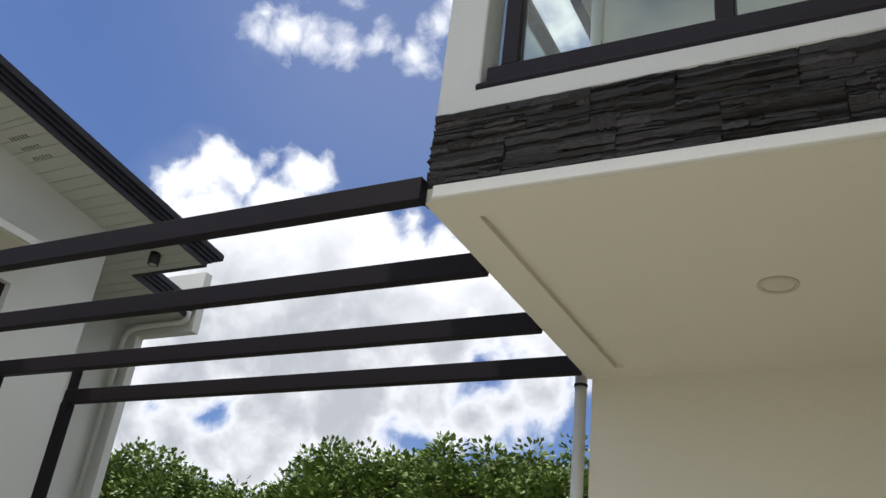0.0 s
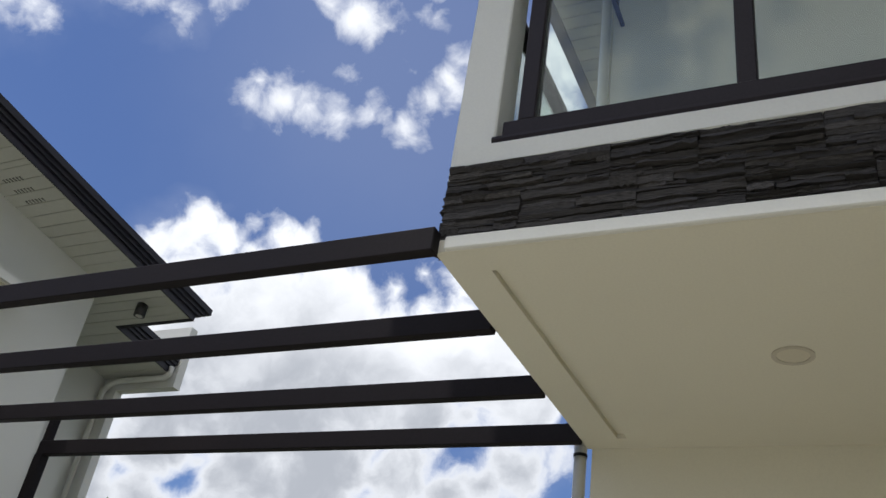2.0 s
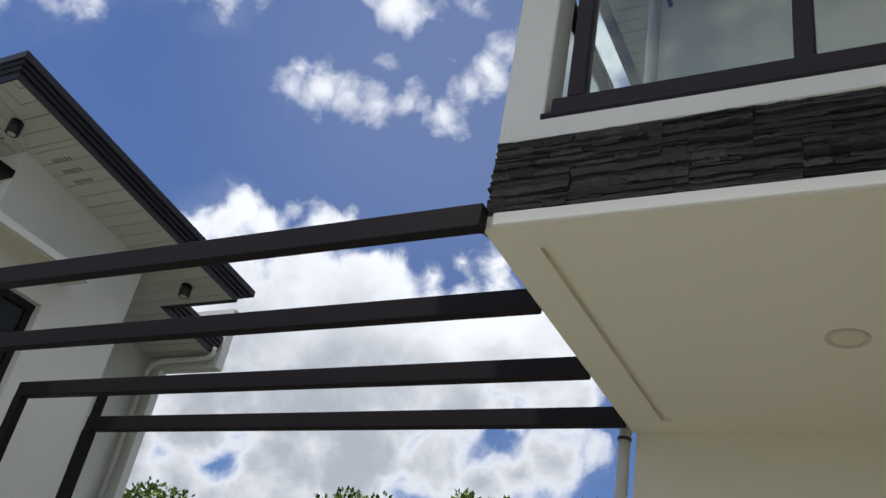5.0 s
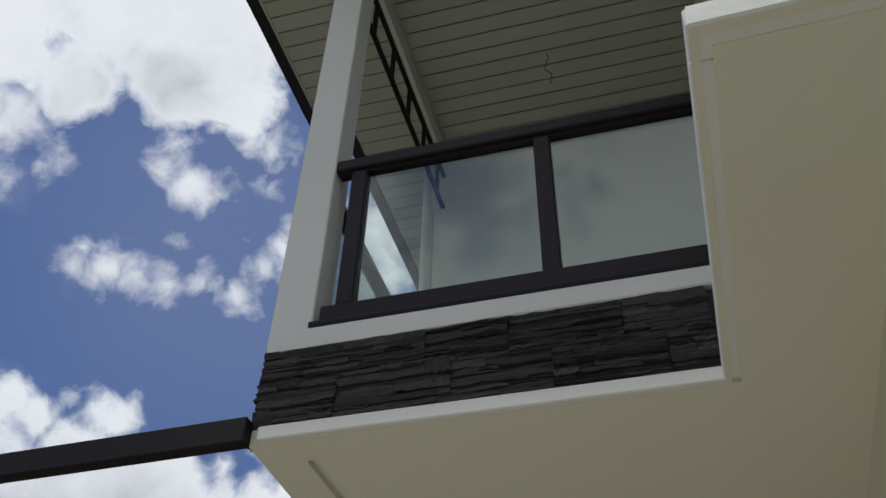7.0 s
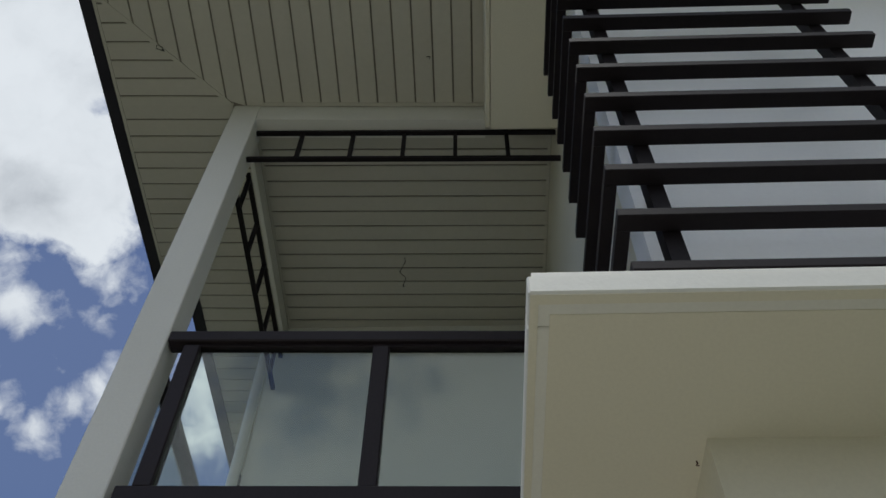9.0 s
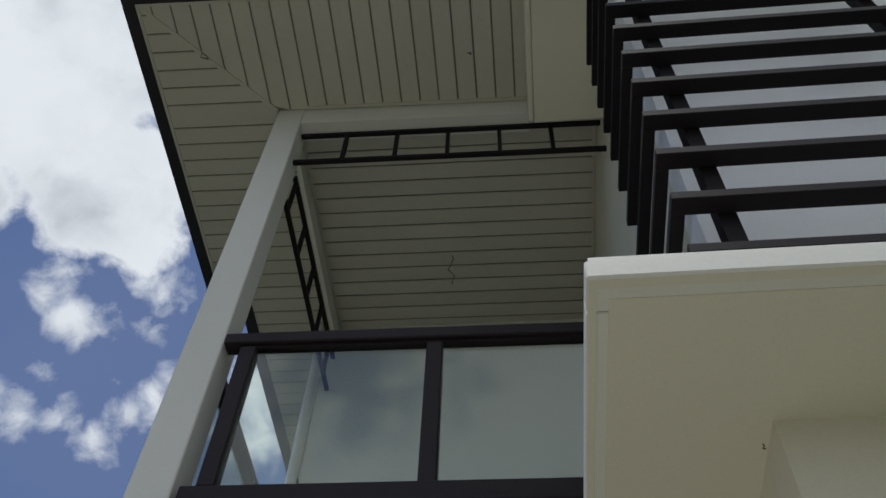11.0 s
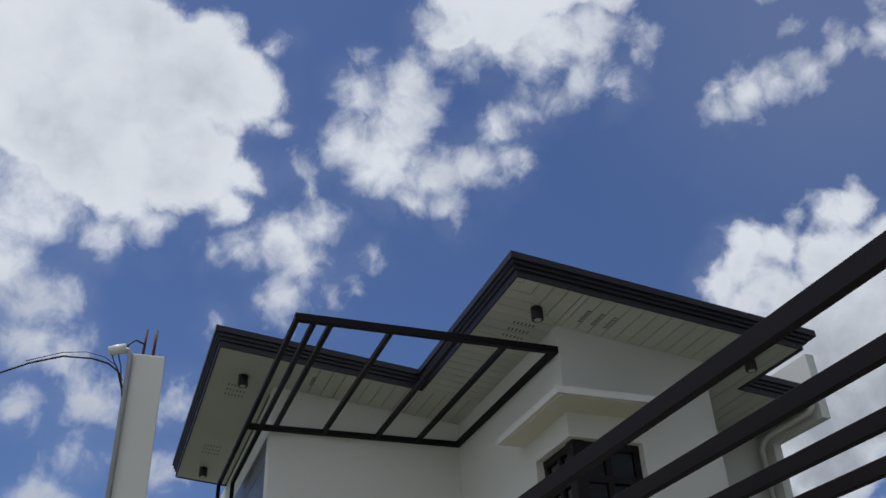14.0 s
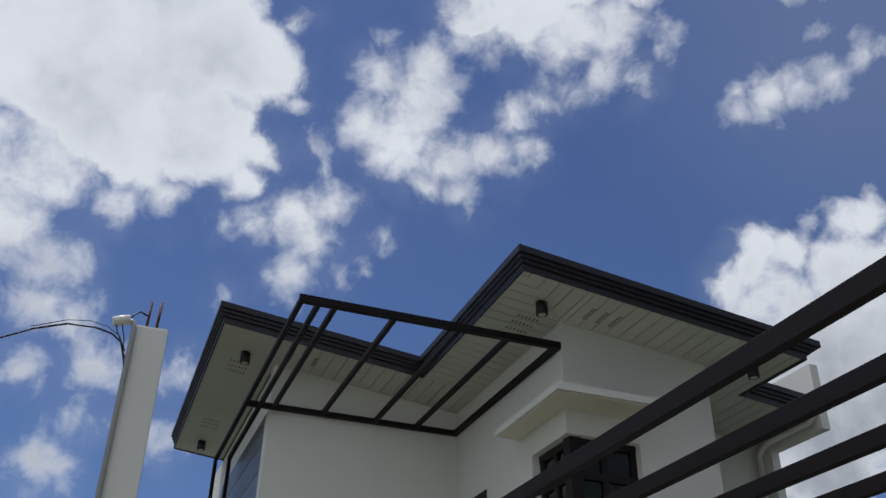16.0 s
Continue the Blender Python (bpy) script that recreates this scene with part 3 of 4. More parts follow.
part("fascia", fascia(bmesh.new(), (-0.20, 1.0), (-0.20, 1.66), (-1, 0), 7.61), FASCIA, house, "dark fascia of the forward eave")
part("forward_soffit", boxed(-0.20, 0.17, 1.0, 1.66, 7.63, 7.66), SPANDREL, house)
bm = bmesh.new()
prism(bm, [(X_E - 0.17, Y_E - 0.17), (0.17, Y_E - 0.17), (0.17, 9.0), (X_J - 0.17, 9.0), (X_J - 0.17, Y_J), (X_E - 0.17, Y_J)], Z_R + 0.25, Z_R + 0.275)
prism(bm, [(0.172, 1.0), (5.5, 1.0), (5.5, 9.0), (0.172, 9.0)], 7.902, 7.95)
prism(bm, [(-0.27, 0.95), (0.17, 0.95), (0.17, 1.69), (-0.27, 1.69)], 7.874, 7.90)
part("roof", bm, FASCIA, house, "dark metal roof sheet")

# stone band
band = part("stone_band", boxed(-1.502, 0.67, 2.618, 2.66, Z_S + 0.061, 3.72), GROUT, house, "dark slate ledgestone cladding")
part("stone_band_side", boxed(-1.502, -1.47, 2.662, 4.6, Z_S + 0.073, 3.72), GROUT, house)

# downlight
dl = (-0.354, 3.594)
lamp = thing("recessed_downlight", (*dl, Z_S), "round cream recessed downlight set in the ceiling, unlit", "downlight")
part("trim_ring", ring(bmesh.new(), dl, 0.066, 0.086, Z_S - 0.006, Z_S - 0.0005), RIM, lamp)
part("lens", cylinder(bmesh.new(), dl, 0.065, Z_S - 0.003, Z_S - 0.0005, 40), FROST, lamp, "frosted lens")

# downspouts
pipe = thing("downspout", (-1.56, 4.60, 0), "white plastic downspout on the house corner", "pipe")
part("pipe", tube(bmesh.new(), [(-1.558, 4.60, 0), (-1.558, 4.60, Z_S)], 0.034, 16), PVC, pipe)
part("strap", ring(bmesh.new(), (-1.558, 4.60), 0.0345, 0.038, 3.245, 3.262), CABLE, pipe, "black clamp")
pipe = thing("downspout", (-1.56, 4.62, 3.9), "white plastic downspout on the upper corner", "pipe")
part("pipe", tube(bmesh.new(), [(-1.565, 4.62, Z_S), (-1.565, 4.62, Z_R)], 0.036, 16), PVC, pipe)

# ---------------------------------------------------------------- balcony railing
rail = thing("balcony_railing", (-0.4, 2.70, 3.86), "dark bronze aluminium railing with clear glass panes", "railing")
part("bottom_rail", boxed(-1.352, 0.67, 2.665, 2.745, 3.892, 3.99, bevel=0.006), ALU, rail)
TRAY = ((2.75, 3.8295), (2.668, 3.8295), (2.640, 3.850), (2.632, 3.870), (2.634, 3.884), (2.643, 3.891), (2.75, 3.891))
bm = bmesh.new()
ends = [[bm.verts.new((x, y, z)) for y, z in TRAY] for x in (-1.378, 0.67)]
for i in range(len(TRAY)):
    bm.faces.new((ends[0][i], ends[0][(i + 1) % len(TRAY)], ends[1][(i + 1) % len(TRAY)], ends[1][i]))
bm.faces.new(ends[0])
bm.faces.new(ends[1])
part("sill_tray", bm, ALU, rail)
part("top_rail", boxed(-1.372, 0.67, 2.660, 2.745, 4.845, 4.915, bevel=0.006), ALU, rail)
part("glazing_bead", boxed(-1.29, 0.67, 2.685, 2.72, 4.830, 4.844), ALU, rail)
for x in (-1.292, -0.409, 0.478):
    part("post", boxed(x, x + 0.076, 2.672, 2.738, 3.992, 4.829, bevel=0.005), ALU, rail)
for x0, x1 in ((-1.215, -0.410), (-0.332, 0.477)):
    g = part("glass_pane", boxed(x0, x1, 2.700, 2.708, 3.985, 4.834), GLASS, rail, "clear glass pane")
    g.visible_shadow = False
side = thing("balcony_railing", (-1.45, 3.7, 3.86), "dark bronze aluminium side railing with clear glass", "railing")
part("bottom_rail", boxed(-1.515, -1.445, 2.829, 4.655, 3.876, 3.95, bevel=0.005), ALU, side)
part("top_rail", boxed(-1.515, -1.445, 2.829, 4.655, 4.87, 4.925, bevel=0.005), ALU, side)
g = part("glass_pane", boxed(-1.483, -1.476, 2.88, 4.65, 3.945, 4.875), GLASS, side)
g.visible_shadow = False

# ladder-like frames under the beams
fr = thing("trellis_frame", (-0.4, 2.75, 6.7), "flat black steel ladder frame hung under the beam", "trellis", "balcony trellis frames")
T0, T1 = 6.745, 7.112
part("rail", boxed(-1.377, 0.68, 2.735, 2.765, T1 - 0.026, T1), STEEL, fr)
part("rail", boxed(-1.377, 0.68, 2.735, 2.765, T0 - 0.020, T0 + 0.006), STEEL, fr)
for i in range(6):
    x = -1.060 + 0.344 * i
    if x < 0.65:
        part("rung", boxed(x - 0.013, x + 0.013, 2.737, 2.763, T0 + 0.006, T1 - 0.026), STEEL, fr)
fr = thing("trellis_frame", (-1.45, 3.8, 6.7), "flat black steel ladder frame on the balcony side", "trellis", "balcony trellis frames")
part("rail", boxed(-1.465, -1.435, 2.99, 4.655, 6.96, 6.986), STEEL, fr)
part("rail", boxed(-1.465, -1.435, 2.95, 4.655, 6.60, 6.626), STEEL, fr)
for i in range(5):
    y = 3.04 + 0.36 * i
    part("rung", boxed(-1.463, -1.437, y - 0.013, y + 0.013, 6.626, 6.96), STEEL, fr)

# louvre screen
lv = thing("louvre_screen", (1.1, 1.5, 3.44), "black steel louvre screen wrapping the bay corner", "louvre")
FX, FY, FXR = 0.487, 1.37, 1.765
for i in range(12):
    z = 3.365 + 0.272 * i
    bm = bmesh.new()
    box(bm, FX, FXR, FY + 0.006, FY + 0.068, z + 0.005, z + 0.045, bevel=0.003)
    box(bm, FX, FX + 0.042, FY + 0.068, 2.01, z + 0.006, z + 0.044)
    part("fin", bm, STEEL, lv)
for x in (0.625, 1.585):
    part("post", boxed(x, x + 0.055, FY + 0.069, FY + 0.125, Z_S + 0.115, 6.385), STEEL, lv)

# loose wires and hooks left for lamps
def wire_loop(at, pts, label):
    bm = bmesh.new()
    tube(bm, [(at[0] + dx, at[1] + dy, at[2] + dz) for dx, dy, dz in pts], 0.0024, 6)
    return solo("ceiling_wire", bm, CABLE, label, "wire", "loose ceiling wires")


wire_loop((-1.988, 2.233, Z_R), [(0, 0, 0.005), (0.03, 0.01, -0.03), (0.035, -0.03, -0.06), (0.0, -0.045, -0.05), (-0.02, -0.01, -0.03), (0.02, 0.01, -0.02)], "short loop of bare lamp wire in the eave")
wire_loop((-0.199, 2.291, Z_R), [(0, 0, 0.005), (0.01, 0.008, -0.02), (0.015, -0.012, -0.035), (-0.012, -0.008, -0.03)], "short stub of lamp wire in the eave")
wire_loop((-0.45, 3.95, Z_R), [(0, 0, 0.005), (0.012, -0.02, -0.08), (-0.03, 0.02, -0.16), (0.02, 0.03, -0.22), (0.0, 0.05, -0.30), (0.015, 0.02, -0.34)], "thin lamp wire hanging from the balcony ceiling")

bm = tube(bmesh.new(), [(0.633, 1.76, Z_S + 0.002), (0.636, 1.763, Z_S - 0.006), (0.632, 1.767, Z_S - 0.010), (0.640, 1.770, Z_S - 0.008)], 0.002, 6)
solo("wire_stub", bm, REBAR, "tiny rusty wire stub under the cream slab", "wire")

# ---------------------------------------------------------------- pergola bars between the houses
main[0] = False
pg = thing("entrance_pergola", (-3.6, 3.5, 0), "brown-black steel pergola of four long bars and posts", "pergola")
Z0, Z1 = 3.280, 3.385
for y, xl in ((2.527, -6.22), (3.168, -6.22), (3.838, -5.64), (4.450, -5.60)):
    part("bar", boxed(xl, -1.5225 if y > 3 else -1.508, y, y + 0.058, Z0, Z1, bevel=0.004), STEEL, pg)
part("post", boxed(-5.64, -5.565, 3.838, 3.898, 0, Z0), STEEL, pg)
part("post", boxed(-5.60, -5.525, 4.445, 4.515, 0, Z0), STEEL, pg)
part("post", boxed(-5.585, -5.54, 4.45, 4.51, Z1, 3.62), STEEL, pg)

# ---------------------------------------------------------------- neighbouring house
SLOPE, YR = -0.1124, 2.83


def lift(x, y):
    return SLOPE * (y - YR)


WX, WY, WYE = -6.225, 3.44, 4.925     # corner of the near block and its far end
VX, VY = -8.66, 1.395                 # wing wall and its end
ZN = 5.29                             # soffit height at YR
nb = thing("neighbour_house", (-8, 4, 0), "white stucco house with a low sloping roof and dark stepped fascia", "house")


def wall(name, x0, x1, y0, y1, z1, mat=COOL, label=""):
    bm = bmesh.new()
    prism(bm, [(x0, y0), (x1, y0), (x1, y1), (x0, y1)], 0, z1, None)
    for v in bm.verts:
        if v.co.z > 1:
            v.co.z = z1 + lift(v.co.x, v.co.y)
    return part(name, bm, mat, nb, label)


def wall_with_opening(x0, x1, y0, y1, along, o0, o1, oz0, oz1):
    """A wall with a window opening through it."""
    top = ZN
    if along == "y":
        spans = ((y0, o0, 0, None), (o1, y1, 0, None), (o0, o1, 0, oz0), (o0, o1, oz1, None))
    else:
        spans = ((x0, o0, 0, None), (o1, x1, 0, None), (o0, o1, 0, oz0), (o0, o1, oz1, None))
    bm = bmesh.new()
    for a, b, za, zb in spans:
        if b - a < 0.005:
            continue
        poly = [(x0, a), (x1, a), (x1, b), (x0, b)] if along == "y" else [(a, y0), (b, y0), (b, y1), (a, y1)]
        lo = [bm.verts.new((x, y, za)) for x, y in poly]
        hi = [bm.verts.new((x, y, zb if zb is not None else top + lift(x, y))) for x, y in poly]
        bm.faces.new(lo)
        bm.faces.new(hi)
        for i in range(4):
            bm.faces.new((lo[i], lo[(i + 1) % 4], hi[(i + 1) % 4], hi[i]))
    return part("wall", bm, COOL, nb)


WZ0, WZ1 = 2.75, 4.20
wall_with_opening(WX - 0.18, WX, WY, WYE, "y", WY, 4.135, WZ0, WZ1)
wall_with_opening(VX - 0.18, WX - 0.181, WY, WY + 0.18, "x", -6.87, WX - 0.181, WZ0, WZ1)
wall("wall", VX - 0.18, VX, VY, WY - 0.001, ZN)
wall("wall", -13.2, VX - 0.181, VY + 0.02, VY + 0.2, ZN)
RX = -7.45
wall("wall", RX - 0.18, RX, WYE, 6.42, ZN, COOL, "recessed white side wall")
wall("wall", RX, WX - 0.181, WYE - 0.18, WYE, ZN)
part("window_head", boxed(-6.87, WX - 0.182, WY + 0.181, WY + 0.5, WZ1, WZ1 + 0.05), COOL, nb)

# firewall with its raised end, at the far side
bm = bmesh.new()
box(bm, -13.2, -7.255, 6.42, 6.52, 0, 4.755)
box(bm, -13.2, -6.48, 6.42, 6.52, 4.755, 5.44)
bmesh.ops.remove_doubles(bm, verts=bm.verts, dist=0.0005)
part("firewall", bm, COOL, nb, "white rendered firewall with a projecting upper end")

# soffit boards of the sloping eaves
NP = 0.131
EX, EY, YF, XJ = -5.64, 2.815, 5.53, -6.55
bm = bmesh.new()
planks(bm, "x", WY, YF, NP, lambda y: (WX if y < WYE else RX, EX), ZN, lift, gap=0.008, phase=0.09)
planks(bm, "x", YF, 6.40, NP, lambda y: (RX, XJ), ZN, lift, gap=0.008, phase=0.02)
planks(bm, "x", EY, WY, NP, lambda y: (WX + (WY - y) * 0.936, EX), ZN, lift, gap=0.008, phase=0.05)
planks(bm, "y", -8.02, EX, NP, lambda x: (EY, WY - 0.002 if x < WX else EY + (EX - x) * 1.068), ZN, lift, gap=0.008, phase=0.05)
planks(bm, "x", 1.395, WY, NP, lambda y: (VX, -8.022), ZN, lift, gap=0.008, phase=0.03)
planks(bm, "x", 0.76, 1.395, 0.64, lambda y: (-12.0, -8.022), ZN, lift, gap=0.002)
part("ceiling", bm, SPANDREL_FAR, nb, "white grooved spandrel boards under the eaves")
bm = bmesh.new()
prism(bm, [(-6.6, EY), (EX, EY), (EX, YF), (RX, YF), (RX, WYE), (-6.6, WYE)], ZN + 0.011, ZN + 0.03, lift)
prism(bm, [(RX, YF), (XJ, YF), (XJ, 6.4), (RX, 6.4)], ZN + 0.011, ZN + 0.03, lift)
prism(bm, [(VX - 0.1, EY), (-6.601, EY), (-6.601, WY + 0.1), (VX - 0.1, WY + 0.1)], ZN + 0.011, ZN + 0.03, lift)
prism(bm, [(-12.0, 0.76), (-8.02, 0.76), (-8.02, EY - 0.001), (-12.0, EY - 0.001)], ZN + 0.011, ZN + 0.03, lift)
part("soffit_backing", bm, JOINT, nb)
for a, b, o, m0, m1 in (((EX, EY), (EX, YF), (1, 0), 1, 2.5), ((-8.02, EY), (EX, EY), (0, -1), -1, 1), ((-8.02, 0.76), (-8.02, EY), (1, 0), 1, -1),
                        ((-12.0, 0.76), (-8.02, 0.76), (0, -1), 0, 1), ((XJ, YF), (XJ, 6.40), (1, 0), -2.5, 0)):
    part("fascia", fascia(bmesh.new(), a, b, o, ZN, lift, m0, m1, NEAR_FLUSH), FASCIA, nb, "stepped dark fascia board")
part("fascia", fascia(bmesh.new(), (XJ, YF), (EX, YF), (0, 1), ZN, lift, -0.4, 0.4, GABLE_END), FASCIA, nb)
part("fascia", fascia(bmesh.new(), (-12.0, 0.76), (-12.0, 6.4), (-1, 0), ZN, lift), FASCIA, nb)
bm = bmesh.new()
prism(bm, [(-12.05, 0.70), (-7.96, 0.70), (-7.96, 2.76), (-5.58, 2.76), (-5.58, 5.65), (-6.50, 5.65), (-6.50, 6.41), (-12.05, 6.41)], ZN + 0.165, ZN + 0.189, lift)
part("roof", bm, FASCIA, nb, "dark metal roof sheet")

# canopy over the corner window
bm = bmesh.new()
prism(bm, [(-7.13, 3.20), (-5.89, 3.20), (-5.89, 4.22), (WX + 0.001, 4.22), (WX + 0.001, WY - 0.001), (-7.13, WY - 0.001)], 4.425, 4.487)
can = part("canopy", bm, COOL, nb, "white concrete canopy over the corner window")
bm = bmesh.new()
prism(bm, [(-7.10, 3.235), (-5.925, 3.235), (-5.925, 4.19), (WX + 0.001, 4.19), (WX + 0.001, WY - 0.001), (-7.10, WY - 0.001)], 4.413, 4.4245)
part("canopy_underside", bm, CREAM, can, "cream painted underside")

win = part("corner_window", boxed(WX - 0.16, WX - 0.05, WY + 0.05, WY + 0.16, WZ0, WZ1), ALU, nb, "dark aluminium corner window")
for z in (WZ0, 3.86, WZ1 - 0.06):
    part("window_frame", boxed(WX - 0.13, WX - 0.07, WY + 0.161, 4.135, z, z + 0.06), ALU, win)
    part("window_frame", boxed(-6.87, WX - 0.161, WY + 0.07, WY + 0.13, z, z + 0.06), ALU, win)
for y in (3.80, 4.085):
    part("window_frame", boxed(WX - 0.125, WX - 0.075, y, y + 0.05, WZ0 + 0.06, WZ1 - 0.06), ALU, win)
for x in (-6.87, -6.62):
    part("window_frame", boxed(x, x + 0.05, WY + 0.075, WY + 0.125, WZ0 + 0.06, WZ1 - 0.06), ALU, win)
part("window_pane", boxed(WX - 0.105, WX - 0.098, WY + 0.161, 4.13, WZ0 + 0.05, WZ1 - 0.05), DARK_GLASS, win)
part("window_pane", boxed(-6.86, WX - 0.161, WY + 0.098, WY + 0.105, WZ0 + 0.05, WZ1 - 0.05), DARK_GLASS, win)
# solid dark block added behind the panes, standing in for the dim room
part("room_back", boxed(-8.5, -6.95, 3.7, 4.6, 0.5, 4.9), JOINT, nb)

# small louvred vent low on the inner wall
part("wall_vent", boxed(-8.25, -7.865, WY - 0.012, WY + 0.02, 3.55, 4.17), ALU, nb, "small dark louvred window")

# outlet pipe under the far eave
pp = thing("gutter_outlet", (-6.5, 6.2, 4.6), "bent white gutter outlet pipe under the far eave", "pipe")
part("pipe", tube(bmesh.new(), [(-6.52, 6.36, 4.95), (-6.52, 6.36, 4.88), (-6.57, 6.36, 4.835), (-7.20, 6.36, 4.83), (-7.30, 6.36, 4.80), (-7.37, 6.36, 4.73), (-7.38, 6.36, 0.0)], 0.032, 12), PVC, pp)

# box pergola on the wing
wp = thing("wing_pergola", (-7.4, 2.3, 4.98), "black steel pergola frame fixed to the wing wall", "pergola")
PZ0, PZ1 = 4.958, 5.008
part("front_beam", boxed(-6.275, -6.225, 1.13, WY - 0.002, PZ0, PZ1 + 0.012), STEEL, wp)
part("wall_beam", boxed(VX + 0.001, VX + 0.06, 1.135, WY - 0.002, PZ0, PZ1), STEEL, wp)
part("end_beam", boxed(VX + 0.061, -6.276, WY - 0.056, WY - 0.003, PZ0, PZ1), STEEL, wp)
for i, y in enumerate((1.13, 1.272, 1.41, 1.915, 2.48, 2.93)):
    far = (-10.58, -10.46, -10.16)[i] if i < 3 else VX + 0.061
    bm = bmesh.new()
    box(bm, far, -6.276, y, y + 0.04, PZ0 + 0.003, PZ1 - 0.003)
    if i < 3:
        box(bm, far, far + 0.045, y, y + 0.04, 0.0, PZ0 + 0.003)
    part("rafter", bm, STEEL, wp)

# spotlights under the eaves
def spotlight(x, y):
    z = ZN + lift(x, y)
    s = thing("eave_spotlight", (x, y, z), "black cylindrical surface spotlight under the white eave", "spotlight", "eave spotlights")
    bm = cylinder(bmesh.new(), (x, y), 0.052, z - 0.112, z + 0.004, 20)
    body = part("housing", bm, LAMP_BODY, s)
    part("lens", cylinder(bmesh.new(), (x, y), 0.032, z - 0.1155, z - 0.1125, 16), LENS, body, "pale lens")
    return s


for x, y in ((-6.03, 3.165), (-6.0, 5.27), (-8.56, 1.07), (-11.5, 1.05)):
    spotlight(x, y)


def vent(x, y, along):
    z = ZN + lift(x, y)
    bm = bmesh.new()
    for r in range(3):
        for k in range(6):
            u, v = (k - 2.5) * 0.036, (r - 1) * 0.125
            if along == "x":
                box(bm, x + u - 0.007, x + u + 0.007, y + v - 0.022, y + v + 0.022, z - 0.003 + lift(0, y + v + YR - y), z + 0.003 + lift(0, y + v + YR - y))
            else:
                box(bm, x + v - 0.022, x + v + 0.022, y + u - 0.007, y + u + 0.007, z - 0.003 + lift(0, y + u + YR - y), z + 0.003 + lift(0, y + u + YR - y))
    solo("soffit_vent", bm, SLOT, "rows of small vent slots cut in the eave boards", "vent", "eave vents", "stuff")


vent(-5.97, 3.72, "x")
vent(-6.45, 3.18, "y")
vent(-8.34, 1.62, "x")
vent(-8.95, 1.05, "y")
vent(-10.8, 1.05, "y")

# ---------------------------------------------------------------- service pillar
pl = thing("service_pillar", (-7.15, 0.07, 0), "white rendered concrete pillar with conduit and bare rebar on top", "pillar")
part("shaft", boxed(-7.30, -7.0, -0.045, 0.225, 0, 4.88, bevel=0.012, seg=2), COOL, pl)
bm = tube(bmesh.new(), [(-6.975, -0.045, 0), (-6.975, -0.045, 4.83), (-6.98, -0.06, 4.88), (-6.985, -0.10, 4.90)], 0.022, 10)
part("conduit", bm, GREY_PIPE, pl, "grey service conduit")
part("service_cap", tube(bmesh.new(), [(-6.985, -0.085, 4.905), (-6.99, -0.15, 4.89), (-6.995, -0.215, 4.865)], 0.042, 12), PVC, pl, "grey entrance cap")
for x, y, h in ((-7.08, 0.05, 0.26), (-7.20, 0.045, 0.24), (-7.08, 0.13, 0.27), (-7.20, 0.125, 0.28)):
    part("rebar", tube(bmesh.new(), [(x, y, 4.86), (x + 0.004, y + 0.006, 4.88 + h)], 0.009, 8), REBAR, pl, "rusty reinforcing bar")
def cable(pts, r=0.008, label="black overhead service cable sagging from the pillar"):
    bm = tube(bmesh.new(), pts, r, 6)
    return solo("service_cable", bm, CABLE, label, "cable", "service cables")


def sag(a, b, drop, n=14):
    a, b = Vector(a), Vector(b)
    return [tuple(a.lerp(b, i / n) - Vector((0, 0, drop * 4 * (i / n) * (1 - i / n)))) for i in range(n + 1)]


cable([(-6.97, -0.07, 4.56), (-6.97, -0.118, 4.69), (-6.98, -0.20, 4.755), (-6.99, -0.331, 4.79), (-7.0, -0.544, 4.787), (-7.0, -0.775, 4.70), (-7.02, -0.99, 4.59), (-7.1, -1.6, 4.28), (-7.3, -3.0, 3.9)])
cable([(-6.972, -0.075, 4.62), (-6.97, -0.14, 4.74), (-6.98, -0.24, 4.81), (-7.0, -0.38, 4.845), (-7.0, -0.55, 4.82), (-7.0, -0.80, 4.715)], 0.0035, "thin pale service wire beside the pillar")
cable([(-6.97, -0.06, 4.50), (-6.965, -0.10, 4.62), (-6.965, -0.13, 4.71), (-6.975, -0.17, 4.79), (-6.99, -0.19, 4.86)], 0.005, "tangle of thin service wire by the conduit")
cable([(-6.968, -0.055, 4.45), (-6.96, -0.085, 4.60), (-6.96, -0.105, 4.73), (-6.985, -0.14, 4.85)], 0.005, "tangle of thin service wire by the conduit")
cable([(-7.08, 0.06, 5.0), (-7.05, -0.02, 5.02), (-7.03, -0.06, 4.98), (-7.0, -0.08, 4.93)], 0.007, "short black wire tied to the rebar")

# ---------------------------------------------------------------- far building and trees
fb = solo("distant_building", boxed(-16.5, -14.5, 2.6, 4.2, 0, 5.2, bevel=0.02), DISTANT, "blue-grey building far behind the wing", "building")


